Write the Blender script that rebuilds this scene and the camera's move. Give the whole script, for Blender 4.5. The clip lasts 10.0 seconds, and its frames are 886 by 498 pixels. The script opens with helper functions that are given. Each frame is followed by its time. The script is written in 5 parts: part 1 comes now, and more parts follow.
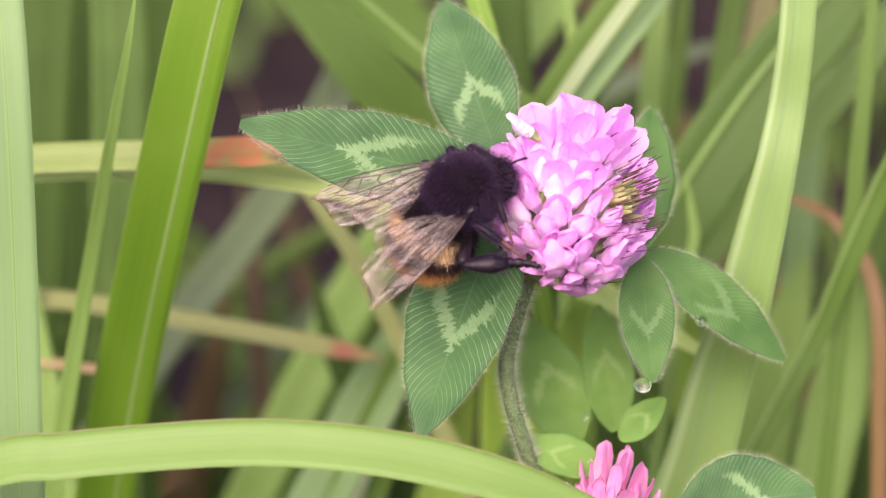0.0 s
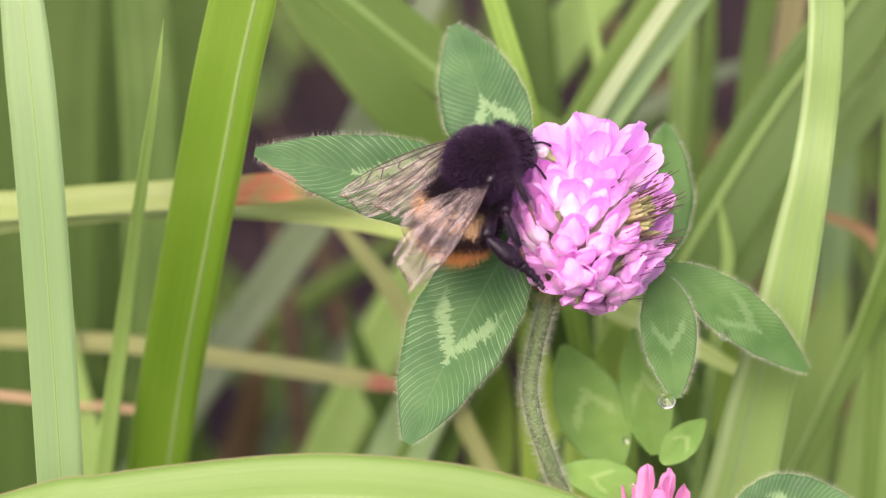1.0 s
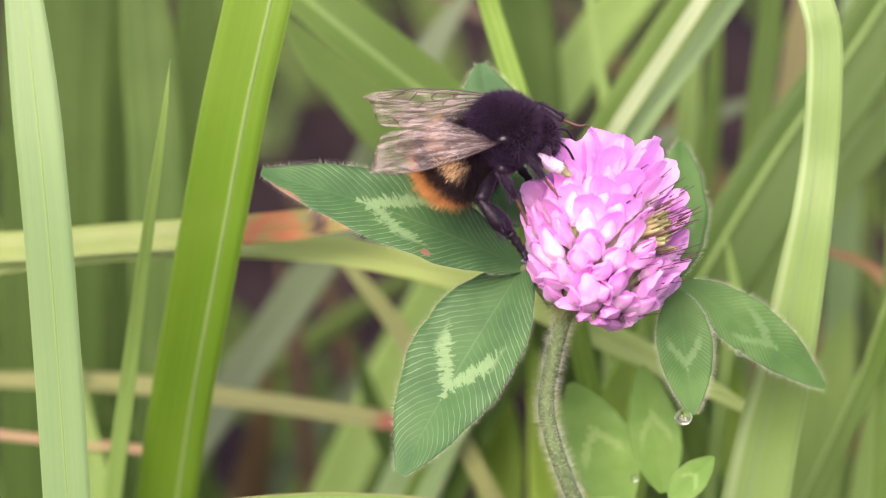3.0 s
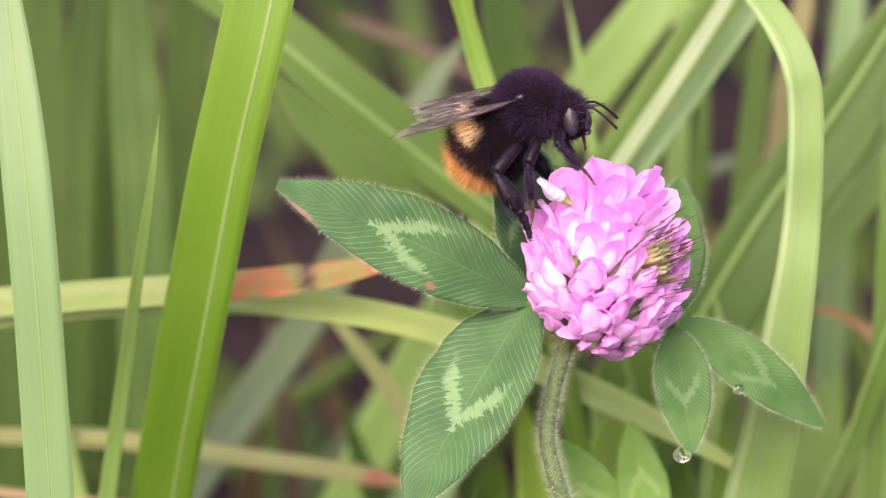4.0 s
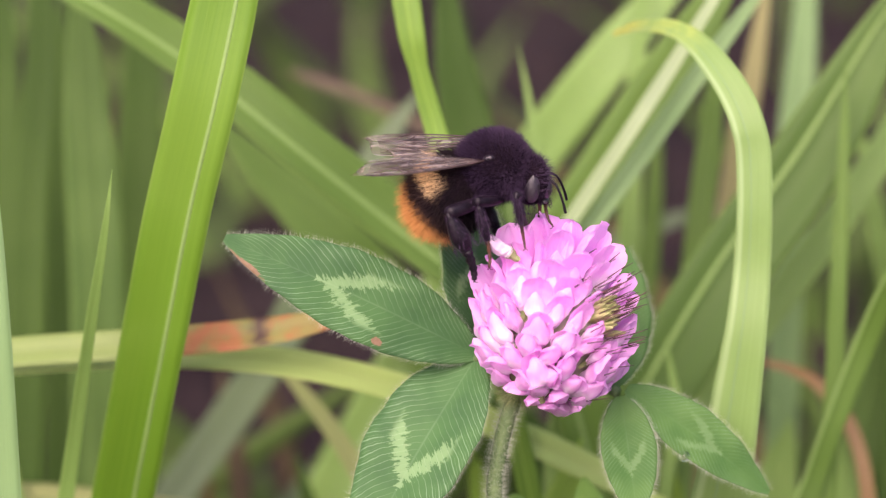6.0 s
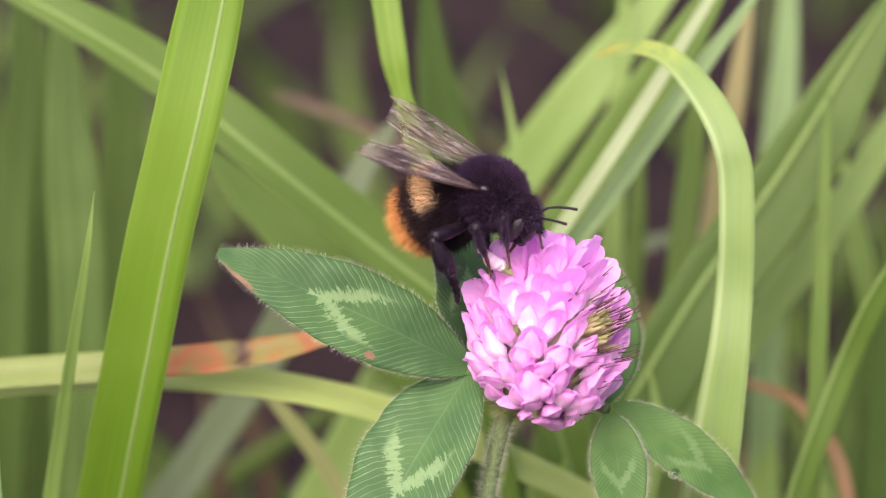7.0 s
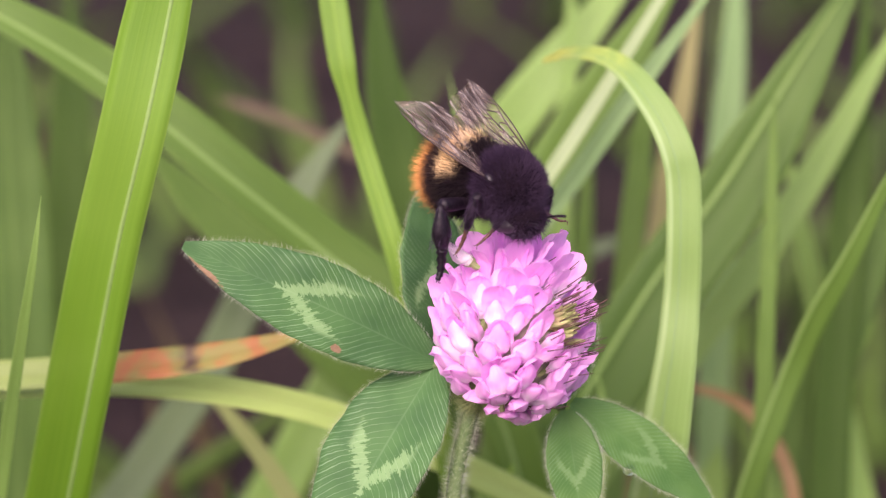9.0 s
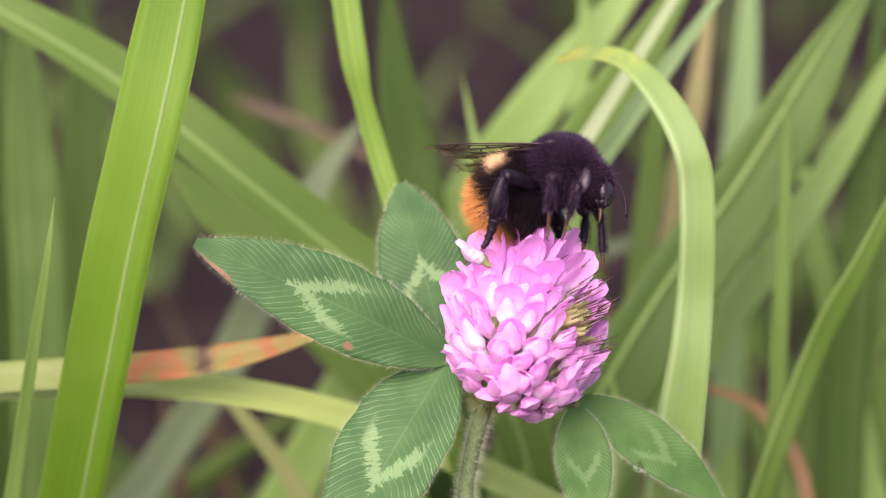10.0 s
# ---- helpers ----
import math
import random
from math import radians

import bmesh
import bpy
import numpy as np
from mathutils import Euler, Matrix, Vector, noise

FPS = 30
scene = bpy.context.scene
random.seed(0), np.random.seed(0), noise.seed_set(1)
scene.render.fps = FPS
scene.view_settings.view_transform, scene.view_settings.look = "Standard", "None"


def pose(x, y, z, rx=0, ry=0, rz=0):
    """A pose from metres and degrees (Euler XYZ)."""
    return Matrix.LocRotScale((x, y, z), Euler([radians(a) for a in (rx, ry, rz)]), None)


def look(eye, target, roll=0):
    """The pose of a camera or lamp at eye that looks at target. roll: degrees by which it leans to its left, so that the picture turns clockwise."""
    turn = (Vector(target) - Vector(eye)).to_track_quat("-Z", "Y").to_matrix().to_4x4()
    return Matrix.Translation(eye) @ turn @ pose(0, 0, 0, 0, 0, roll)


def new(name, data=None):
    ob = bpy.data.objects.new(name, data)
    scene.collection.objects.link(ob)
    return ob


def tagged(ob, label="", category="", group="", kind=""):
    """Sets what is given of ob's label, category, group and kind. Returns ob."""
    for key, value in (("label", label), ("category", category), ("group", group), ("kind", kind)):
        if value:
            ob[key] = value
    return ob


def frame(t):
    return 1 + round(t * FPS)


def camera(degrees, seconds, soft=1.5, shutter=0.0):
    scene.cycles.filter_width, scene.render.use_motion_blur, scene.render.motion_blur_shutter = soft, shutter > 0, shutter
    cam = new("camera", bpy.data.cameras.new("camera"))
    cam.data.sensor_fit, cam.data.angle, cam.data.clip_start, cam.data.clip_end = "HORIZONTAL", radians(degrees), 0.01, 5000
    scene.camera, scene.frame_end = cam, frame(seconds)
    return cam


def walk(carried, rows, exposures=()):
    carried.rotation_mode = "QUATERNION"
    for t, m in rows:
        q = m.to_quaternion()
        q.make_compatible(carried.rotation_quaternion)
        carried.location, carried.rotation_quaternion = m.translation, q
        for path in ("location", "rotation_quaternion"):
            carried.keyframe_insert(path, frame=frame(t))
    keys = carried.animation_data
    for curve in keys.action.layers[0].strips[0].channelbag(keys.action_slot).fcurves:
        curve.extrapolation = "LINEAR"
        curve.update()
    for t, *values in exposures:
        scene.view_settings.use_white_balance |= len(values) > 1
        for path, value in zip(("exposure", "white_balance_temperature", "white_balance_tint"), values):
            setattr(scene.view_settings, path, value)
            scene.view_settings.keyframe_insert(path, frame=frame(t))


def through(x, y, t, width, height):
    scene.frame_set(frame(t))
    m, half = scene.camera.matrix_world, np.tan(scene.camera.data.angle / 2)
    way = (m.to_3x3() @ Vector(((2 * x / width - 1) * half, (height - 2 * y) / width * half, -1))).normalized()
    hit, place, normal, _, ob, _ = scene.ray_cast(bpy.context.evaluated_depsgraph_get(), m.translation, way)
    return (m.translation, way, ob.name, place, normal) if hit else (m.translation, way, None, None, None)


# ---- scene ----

# ---------------------------------------------------------------- the stage
GRAIN = 0.000075            # metres in one step across the sharp plane
SLOPE = radians(18)         # the line of sight runs down by this much
REACH = 0.3025              # from the lens to the sharp plane
HEART = Vector((0, 0, 0.17))
RIGHT = Vector((1, 0, 0))
RISE = Vector((0, math.sin(SLOPE), math.cos(SLOPE)))
AWAY = Vector((0, math.cos(SLOPE), -math.sin(SLOPE)))
EYE = HEART - AWAY * REACH


def spot(a, b, w=0.0):
    """A place: a steps across, b steps down the sloping stage, w millimetres behind the sharp plane."""
    s = (REACH + w * 0.001) / REACH * GRAIN
    return HEART + RIGHT * ((a - 784) * s) + RISE * ((441 - b) * s) + AWAY * (w * 0.001)


# ---------------------------------------------------------------- camera
cam = camera(22, 10.0, soft=1.2)
cam.data.dof.use_dof = True
cam.data.dof.focus_distance = REACH - 0.0025
cam.data.dof.aperture_fstop = 11.0
STAND = Matrix((RIGHT, RISE, -AWAY)).transposed().to_4x4()
PAN = [  # seconds, yaw, pitch, roll
    (0, -1.836, -4.833, 2.377), (0.5, -2.448, -4.491, 0.655), (1, -2.703, -4.113, 0.318), (1.5, -2.838, -4.153, 0.178),
    (2, -3.078, -4.148, 0.122), (2.5, -3.054, -3.709, 0.007), (2.7, -2.950, -3.466, 0.0), (3.8, -2.800, -2.120, 0.095),
    (4, -2.596, -1.744, 0.117), (4.5, -2.116, -1.258, 0.089), (5, -1.901, -0.931, 0.088), (5.5, -1.553, -0.530, 0.2),
    (5.7, -1.54, -0.45, 0.2), (6.8, -1.0, 0.05, 0.2), (7, -0.990, 0.177, 0.18), (7.5, -0.755, 0.068, 0.0),
    (8, -0.422, -0.032, 0.05), (8.5, 0, 0, 0), (9, 0.315, 0.312, 0.15), (9.5, 0.065, 0.372, 0.0), (10, -0.012, 0.330, 0.12)]


def turned(yaw, pitch, roll):
    return (Matrix.Translation(EYE) @ STAND @ Matrix.Rotation(radians(-yaw), 4, "Y")
            @ Matrix.Rotation(radians(pitch), 4, "X") @ Matrix.Rotation(radians(roll), 4, "Z"))


walk(cam, [(t, turned(*r)) for t, *r in PAN], [(0, 1.22, 6950, 34), (2.5, 1.27, 6950, 34), (5, 1.18, 6950, 34), (8, 1.12, 6950, 34), (10, 1.12, 6950, 34)])

# ---------------------------------------------------------------- light
world = bpy.data.worlds.new("overcast_sky")
scene.world = world
world.use_nodes = True
wn = world.node_tree
sky = wn.nodes.new("ShaderNodeTexSky")
sky.sky_type = "NISHITA"
sky.sun_disc = False
sky.sun_elevation = radians(48)
sky.sun_rotation = radians(200)
sky.air_density, sky.dust_density, sky.ozone_density = 1.0, 4.0, 0.6
wn.links.new(sky.outputs[0], wn.nodes["Background"].inputs[0])
wn.nodes["Background"].inputs[1].default_value = 0.13
sun = new("sun", bpy.data.lights.new("sun", "SUN"))
sun.data.energy, sun.data.angle, sun.data.color = 2.0, radians(50), (1.0, 0.95, 0.9)
sun.matrix_world = look((-0.25, -0.8, 1.05), (0, 0, 0.1))


# ---------------------------------------------------------------- materials
class Nodes:
    """Short hand for building a node material."""

    def __init__(self, name):
        self.mat = bpy.data.materials.new(name)
        self.mat.use_nodes = True
        self.tree = self.mat.node_tree
        self.bsdf = self.tree.nodes["Principled BSDF"]
        self.out = self.tree.nodes["Material Output"]

    def put(self, socket, value):
        if isinstance(value, bpy.types.NodeSocket):
            self.tree.links.new(value, socket)
        elif value is not None:
            socket.default_value = value

    def add(self, kind, **inputs):
        n = self.tree.nodes.new("ShaderNode" + kind)
        for k, v in inputs.items():
            self.put(n.inputs[int(k[1:]) if k[0] == "i" and k[1:].isdigit() else k], v)
        return n

    def m(self, op, a, b=None, c=None):
        n = self.tree.nodes.new("ShaderNodeMath")
        n.operation = op
        for i, v in enumerate((a, b, c)):
            self.put(n.inputs[i], v)
        return n.outputs[0]

    def mix(self, f, a, b):
        n = self.tree.nodes.new("ShaderNodeMix")
        n.data_type = "RGBA"
        self.put(n.inputs[0], f)
        self.put(n.inputs[6], a if isinstance(a, bpy.types.NodeSocket) else (*a, 1))
        self.put(n.inputs[7], b if isinstance(b, bpy.types.NodeSocket) else (*b, 1))
        return n.outputs[2]

    def step(self, x, lo, hi):
        n = self.tree.nodes.new("ShaderNodeMapRange")
        n.interpolation_type = "SMOOTHSTEP"
        for i, v in enumerate((x, lo, hi)):
            self.put(n.inputs[i], v)
        return n.outputs[0]

    def noise(self, scale, where=None, detail=3.0, rough=0.55):
        n = self.tree.nodes.new("ShaderNodeTexNoise")
        n.inputs["Scale"].default_value, n.inputs["Detail"].default_value = scale, detail
        n.inputs["Roughness"].default_value = rough
        if where is None:
            where = self.place()
        self.put(n.inputs["Vector"], where)
        return n.outputs[0]

    def place(self):
        return self.add("TexCoord").outputs["Object"]

    def uv(self):
        n = self.add("SeparateXYZ")
        self.tree.links.new(self.add("TexCoord").outputs["UV"], n.inputs[0])
        return n.outputs[0], n.outputs[1]

    def join(self, x, y, z=0.0):
        return self.add("CombineXYZ", i0=x, i1=y, i2=z).outputs[0]

    def luck(self):
        return self.add("ObjectInfo").outputs["Random"]

    def bump(self, height, depth, strength=0.6):
        n = self.add("Bump", Height=height, Distance=depth, Strength=strength)
        self.put(self.bsdf.inputs["Normal"], n.outputs[0])
        return n.outputs[0]

    def glow_through(self, colour, share):
        """Thin leaf or petal: part of the light passes through."""
        t = self.add("BsdfTranslucent", Color=colour)
        x = self.tree.nodes.new("ShaderNodeMixShader")
        self.put(x.inputs[0], share)
        self.tree.links.new(self.bsdf.outputs[0], x.inputs[1])
        self.tree.links.new(t.outputs[0], x.inputs[2])
        self.tree.links.new(x.outputs[0], self.out.inputs[0])

    def base(self, colour=None, rough=None, spec=None, sheen=None):
        if colour is not None:
            self.put(self.bsdf.inputs["Base Color"], colour if isinstance(colour, bpy.types.NodeSocket) else (*colour, 1))
        self.put(self.bsdf.inputs["Roughness"], rough)
        self.put(self.bsdf.inputs["Specular IOR Level"], spec)
        self.put(self.bsdf.inputs["Sheen Weight"], sheen)
        return self.mat


def leaf_material(name, dark, light, mark, mark_share=1.0, spots=0.0, shift=0.60, through=0.28):
    """Clover leaflet: parallel side veins, a broken pale chevron, dry brown nibbles."""
    n = Nodes(name)
    s, t = n.uv()
    side = n.m("ABSOLUTE", n.m("SUBTRACT", n.m("MULTIPLY", t, 2.0), 1.0))
    grain = n.noise(420.0)
    blotch = n.noise(130.0)
    vein_at = n.m("ADD", n.m("MULTIPLY", s, 29.0), n.m("ADD", n.m("MULTIPLY", n.m("POWER", side, 1.1), -5.4), n.m("MULTIPLY", grain, 0.8)))
    saw = n.m("ABSOLUTE", n.m("SUBTRACT", n.m("FRACT", vein_at), 0.5))
    fade = n.m("ADD", n.m("MULTIPLY", side, 0.85), 0.12)
    vein = n.m("MULTIPLY", n.step(saw, 0.41, 0.49), fade)
    twig = n.m("ABSOLUTE", n.m("SUBTRACT", n.m("FRACT", n.m("ADD", n.m("MULTIPLY", vein_at, 2.0), n.m("MULTIPLY", blotch, 1.5))), 0.5))
    vein = n.m("MAXIMUM", vein, n.m("MULTIPLY", n.step(twig, 0.42, 0.5), n.m("MULTIPLY", n.step(side, 0.45, 0.9), 0.5)))
    rib = n.step(side, 0.035, 0.0)
    lines = n.m("MAXIMUM", vein, n.m("MULTIPLY", rib, 0.18))
    jag = n.noise(1.0, n.join(n.m("MULTIPLY", vein_at, 2.3), n.m("MULTIPLY", t, 5.0)), 3.0, 0.7)
    wob = n.m("ADD", n.m("MULTIPLY", n.m("SUBTRACT", n.noise(1000.0, detail=5.0, rough=0.7), 0.5), 0.20), n.m("MULTIPLY", n.m("SUBTRACT", jag, 0.5), 0.22))
    centre = n.m("SUBTRACT", shift, n.m("MULTIPLY", side, 0.30))
    off = n.m("ABSOLUTE", n.m("ADD", n.m("SUBTRACT", s, centre), wob))
    chevron = n.m("MULTIPLY", n.step(off, 0.062, 0.035), n.step(side, 0.70, 0.52))
    chevron = n.m("MULTIPLY", chevron, mark_share)
    green = n.mix(n.step(blotch, 0.3, 0.7), dark, light)
    green = n.mix(n.m("MULTIPLY", chevron, 0.62), green, mark)
    green = n.mix(n.m("MULTIPLY", n.m("MULTIPLY", lines, n.step(n.noise(260.0), 0.05, 0.65)), 0.74), green, (0.30, 0.48, 0.27))
    if spots:
        d1 = n.m("ADD", n.m("POWER", n.m("MULTIPLY", n.m("SUBTRACT", s, 0.89), 13.0), 2.0), n.m("POWER", n.m("MULTIPLY", n.m("SUBTRACT", t, 0.04), 11.0), 2.0))
        d2 = n.m("ADD", n.m("POWER", n.m("MULTIPLY", n.m("SUBTRACT", s, 0.36), 42.0), 2.0), n.m("POWER", n.m("MULTIPLY", n.m("SUBTRACT", t, 0.10), 20.0), 2.0))
        d = n.m("ADD", n.m("MINIMUM", d1, d2), n.m("MULTIPLY", wob, 9.0))
        green = n.mix(n.step(n.m("ADD", d, n.m("MULTIPLY", n.m("SUBTRACT", n.noise(2600.0), 0.5), 1.6)), 1.0, 0.6), green, n.mix(n.noise(1800.0), (0.16, 0.09, 0.05), (0.36, 0.24, 0.15)))
    n.base(green, n.m("ADD", n.m("MULTIPLY", grain, 0.2), 0.5), 0.22)
    n.bump(n.m("ADD", n.m("MULTIPLY", saw, -0.8), n.m("MULTIPLY", grain, 1.0)), 0.0002, 0.25)
    n.glow_through(n.mix(0.5, green, (0.15, 0.30, 0.04)), through)
    return n.mat


def grass_material(name, dark, light, rib, ribs=1.0, dry=None, rib_at=0.5, rib_w=0.05, through=0.3, spec=0.4):
    """Grass blade: long parallel veins, a midrib, slow colour changes; dry: (from, to, colour) along the blade."""
    n = Nodes(name)
    s, t = n.uv()
    luck = n.luck()
    long_grain = n.noise(1.0, n.join(n.m("MULTIPLY", s, 5.0), n.m("MULTIPLY", t, 16.0), n.m("MULTIPLY", luck, 30.0)), 4.0)
    fine = n.noise(1.0, n.join(n.m("MULTIPLY", s, 3.0), n.m("MULTIPLY", t, 55.0), luck), 2.0)
    patch = n.noise(28.0)
    c = n.mix(n.m("ADD", n.m("MULTIPLY", n.step(long_grain, 0.25, 0.75), 0.40), n.m("MULTIPLY", patch, 0.55)), dark, light)
    c = n.mix(n.m("MULTIPLY", n.step(patch, 0.45, 0.75), 0.3), c, tuple(0.5 * (a + b) for a, b in zip(light, rib)))
    c = n.mix(n.m("MULTIPLY", n.step(n.m("ABSOLUTE", n.m("SUBTRACT", t, rib_at)), rib_w, rib_w * 0.15), n.m("MULTIPLY", n.m("ADD", n.m("MULTIPLY", patch, 0.7), 0.5), 0.8 * ribs)), c, rib)
    c = n.mix(n.m("MULTIPLY", n.step(n.m("ABSOLUTE", n.m("SUBTRACT", t, 0.5)), 0.45, 0.5), 0.4), c, rib)
    for lo, hi, brown in dry or ():
        w = n.m("ADD", s, n.m("MULTIPLY", n.m("SUBTRACT", long_grain, 0.5), 0.1))
        c = n.mix(n.m("MULTIPLY", n.m("MULTIPLY", n.step(w, lo, lo + 0.04), n.step(w, hi + 0.04, hi)), n.m("ADD", n.m("MULTIPLY", n.step(n.noise(260.0, detail=5.0), 0.4, 0.6), 0.7), 0.3)), c, brown)
    n.base(c, n.m("ADD", n.m("MULTIPLY", fine, 0.2), 0.36), spec)
    n.bump(n.m("ADD", fine, long_grain), 0.0002, 0.3)
    n.glow_through(c, through)
    return n.mat


def petal_material(name, pale, pink, deep, edge=0.0):
    n = Nodes(name)
    s, t = n.uv()
    luck = n.luck()
    stripe = n.noise(1.0, n.join(n.m("MULTIPLY", s, 2.0), n.m("MULTIPLY", t, 16.0), n.m("MULTIPLY", luck, 20.0)), 3.0)
    # edge: pinker sides, so the middle's highlight is painted in
    f = n.m("ADD", s, n.m("ADD", n.m("MULTIPLY", n.m("SUBTRACT", stripe, 0.5), 0.35), n.m("ADD", n.m("MULTIPLY", n.m("SUBTRACT", luck, 0.5), 0.25), n.m("MULTIPLY", n.m("SUBTRACT", n.m("ABSOLUTE", n.m("SUBTRACT", t, 0.5)), 0.15), edge))))
    c = n.mix(n.step(f, 0.17, 0.66), pale, pink)
    c = n.mix(n.m("MULTIPLY", n.step(stripe, 0.5, 0.75), n.m("MULTIPLY", n.step(f, 0.5, 1.0), 0.6)), c, deep)
    n.base(c, 0.42, 0.35)
    n.bump(n.m("ADD", stripe, n.noise(900.0)), 0.0003, 0.6)
    n.glow_through(c, 0.52)
    return n.mat


def plain(name, colour, other, rough=0.6, spec=0.3, scale=600.0, metal=0.0, bump=0.0002, sheen=0.0):
    n = Nodes(name)
    f = n.noise(scale)
    n.base(n.mix(n.step(f, 0.3, 0.7), colour, other), n.m("ADD", n.m("MULTIPLY", f, 0.2), rough - 0.1), spec, sheen)
    n.bsdf.inputs["Metallic"].default_value = metal
    n.bump(f, bump)
    return n.mat


def down_material():
    """Thin pale hairs that let light through."""
    n = Nodes("pale_down")
    c = n.mix(n.noise(600.0), (0.55, 0.62, 0.46), (0.68, 0.74, 0.58))
    n.base(c, 0.5, 0.3)
    n.glow_through(c, 0.5)
    return n.mat


def wing_material():
    """Smoky, thin membrane, finely pleated along its length."""
    n = Nodes("wing_membrane")
    sep = n.add("SeparateXYZ")
    n.tree.links.new(n.place(), sep.inputs[0])
    f = n.noise(1.0, n.join(n.m("MULTIPLY", sep.outputs[0], 220.0), n.m("MULTIPLY", sep.outputs[1], 1500.0), 0.0), 3.0)
    n.base(n.mix(n.step(f, 0.35, 0.65), (0.070, 0.056, 0.048), (0.31, 0.265, 0.24)), 0.30, 0.45)
    n.bump(f, 0.0004, 0.8)
    clear = n.add("BsdfTransparent", Color=(0.93, 0.86, 0.78, 1))
    x = n.tree.nodes.new("ShaderNodeMixShader")
    n.put(x.inputs[0], n.m("SUBTRACT", 0.77, n.m("MULTIPLY", n.step(f, 0.4, 0.7), 0.30)))
    n.tree.links.new(n.bsdf.outputs[0], x.inputs[1])
    n.tree.links.new(clear.outputs[0], x.inputs[2])
    n.tree.links.new(x.outputs[0], n.out.inputs[0])
    return n.mat


def fur_material(name, stops):
    """Hair whose colour follows the body's length (object x): stops of (x in mm, colour)."""
    n = Nodes(name)
    sep = n.add("SeparateXYZ")
    n.tree.links.new(n.place(), sep.inputs[0])
    x = n.m("ADD", n.m("MULTIPLY", sep.outputs[0], 1000.0), n.m("MULTIPLY", n.m("SUBTRACT", n.noise(1800.0, detail=4.0), 0.5), 3.6))
    c = n.mix(0.0, stops[0][1], stops[0][1])
    for (x0, _), (x1, col) in zip(stops, stops[1:]):
        c = n.mix(n.step(x, x0, x1), c, col)
    if len(stops) > 3:   # the belly stays black
        z = n.m("ADD", n.m("MULTIPLY", sep.outputs[2], 1000.0), n.m("MULTIPLY", n.noise(500.0), 2.0))
        c = n.mix(n.m("MULTIPLY", n.step(z, 4.6, 2.5), n.step(x, -8.0, -5.0)), c, stops[-1][1])
    n.base(c, 0.7, 0.12)
    return n.mat


def drop_material():
    n = Nodes("clear_water")
    n.base((1, 1, 1), 0.0, 0.5)
    n.bsdf.inputs["Transmission Weight"].default_value = 1.0
    n.bsdf.inputs["IOR"].default_value = 1.33
    return n.mat


def soil_material():
    n = Nodes("shade_dark_thatch")
    a, b = n.noise(22.0, detail=6.0), n.noise(160.0, detail=5.0)
    # brown soil, near black because the shade between blades is put into it
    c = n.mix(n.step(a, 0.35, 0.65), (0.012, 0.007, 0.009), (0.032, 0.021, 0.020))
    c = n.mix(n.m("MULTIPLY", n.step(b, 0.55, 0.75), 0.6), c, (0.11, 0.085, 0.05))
    n.base(c, 0.9, 0.1)
    n.bump(n.m("ADD", a, b), 0.01, 0.9)
    return n.mat


def meadow_material():
    n = Nodes("meadow_grass")
    luck = n.add("NewGeometry").outputs["Random Per Island"]
    s, t = n.uv()
    streak = n.noise(1.0, n.join(n.m("MULTIPLY", s, 3.0), n.m("MULTIPLY", t, 6.0), n.m("MULTIPLY", luck, 60.0)), 3.0)
    c = n.mix(n.step(luck, 0.1, 0.9), (0.028, 0.064, 0.015), (0.100, 0.190, 0.042))
    c = n.mix(n.m("MULTIPLY", n.step(streak, 0.4, 0.7), 0.5), c, (0.22, 0.33, 0.10))
    c = n.mix(n.step(n.m("FRACT", n.m("MULTIPLY", luck, 7.13)), 0.90, 0.94), c, (0.15, 0.11, 0.055))
    n.base(c, 0.5, 0.15)
    n.glow_through(c, 0.3)
    return n.mat


MEADOW = meadow_material()
LEAF = leaf_material("clover_leaf", (0.036, 0.112, 0.036), (0.063, 0.168, 0.051), (0.25, 0.43, 0.19))
LEAF_EATEN = leaf_material("nibbled_clover_leaf", (0.036, 0.112, 0.036), (0.063, 0.168, 0.051), (0.25, 0.43, 0.19), spots=1.0)
LEAF_UPPER = leaf_material("upper_clover_leaf", (0.036, 0.112, 0.036), (0.063, 0.168, 0.051), (0.25, 0.43, 0.19), shift=0.48)
LEAF_SIDE = leaf_material("side_clover_leaf", (0.068, 0.185, 0.046), (0.115, 0.260, 0.068), (0.26, 0.44, 0.19), 0.65, through=0.42)
LEAF_YOUNG = leaf_material("young_clover_leaf", (0.145, 0.325, 0.060), (0.205, 0.400, 0.082), (0.34, 0.53, 0.18), 0.8, through=0.45)
RIB = grass_material("midrib", (0.185, 0.335, 0.085), (0.235, 0.390, 0.115), (0.26, 0.41, 0.13), 0.2)
DRY_EDGE = grass_material("dried_edge", (0.22, 0.23, 0.09), (0.33, 0.31, 0.15), (0.3, 0.28, 0.14), 0.2)
GRASS_VIVID = grass_material("vivid_grass", (0.086, 0.212, 0.014), (0.130, 0.272, 0.022), (0.24, 0.40, 0.09), 0.25, rib_at=0.67, rib_w=0.09, spec=0.2)
GRASS_PALE = grass_material("pale_grass", (0.160, 0.300, 0.110), (0.200, 0.350, 0.132), (0.29, 0.45, 0.20), 0.6)
# whitish green: the highlight along the blade is painted as base colour
GRASS_SHINE = grass_material("painted_sheen_grass", (0.29, 0.41, 0.20), (0.36, 0.48, 0.26), (0.42, 0.53, 0.32), 0.4)
GRASS_SOFT = grass_material("soft_grass", (0.150, 0.290, 0.060), (0.215, 0.375, 0.090), (0.30, 0.46, 0.15), 0.5)
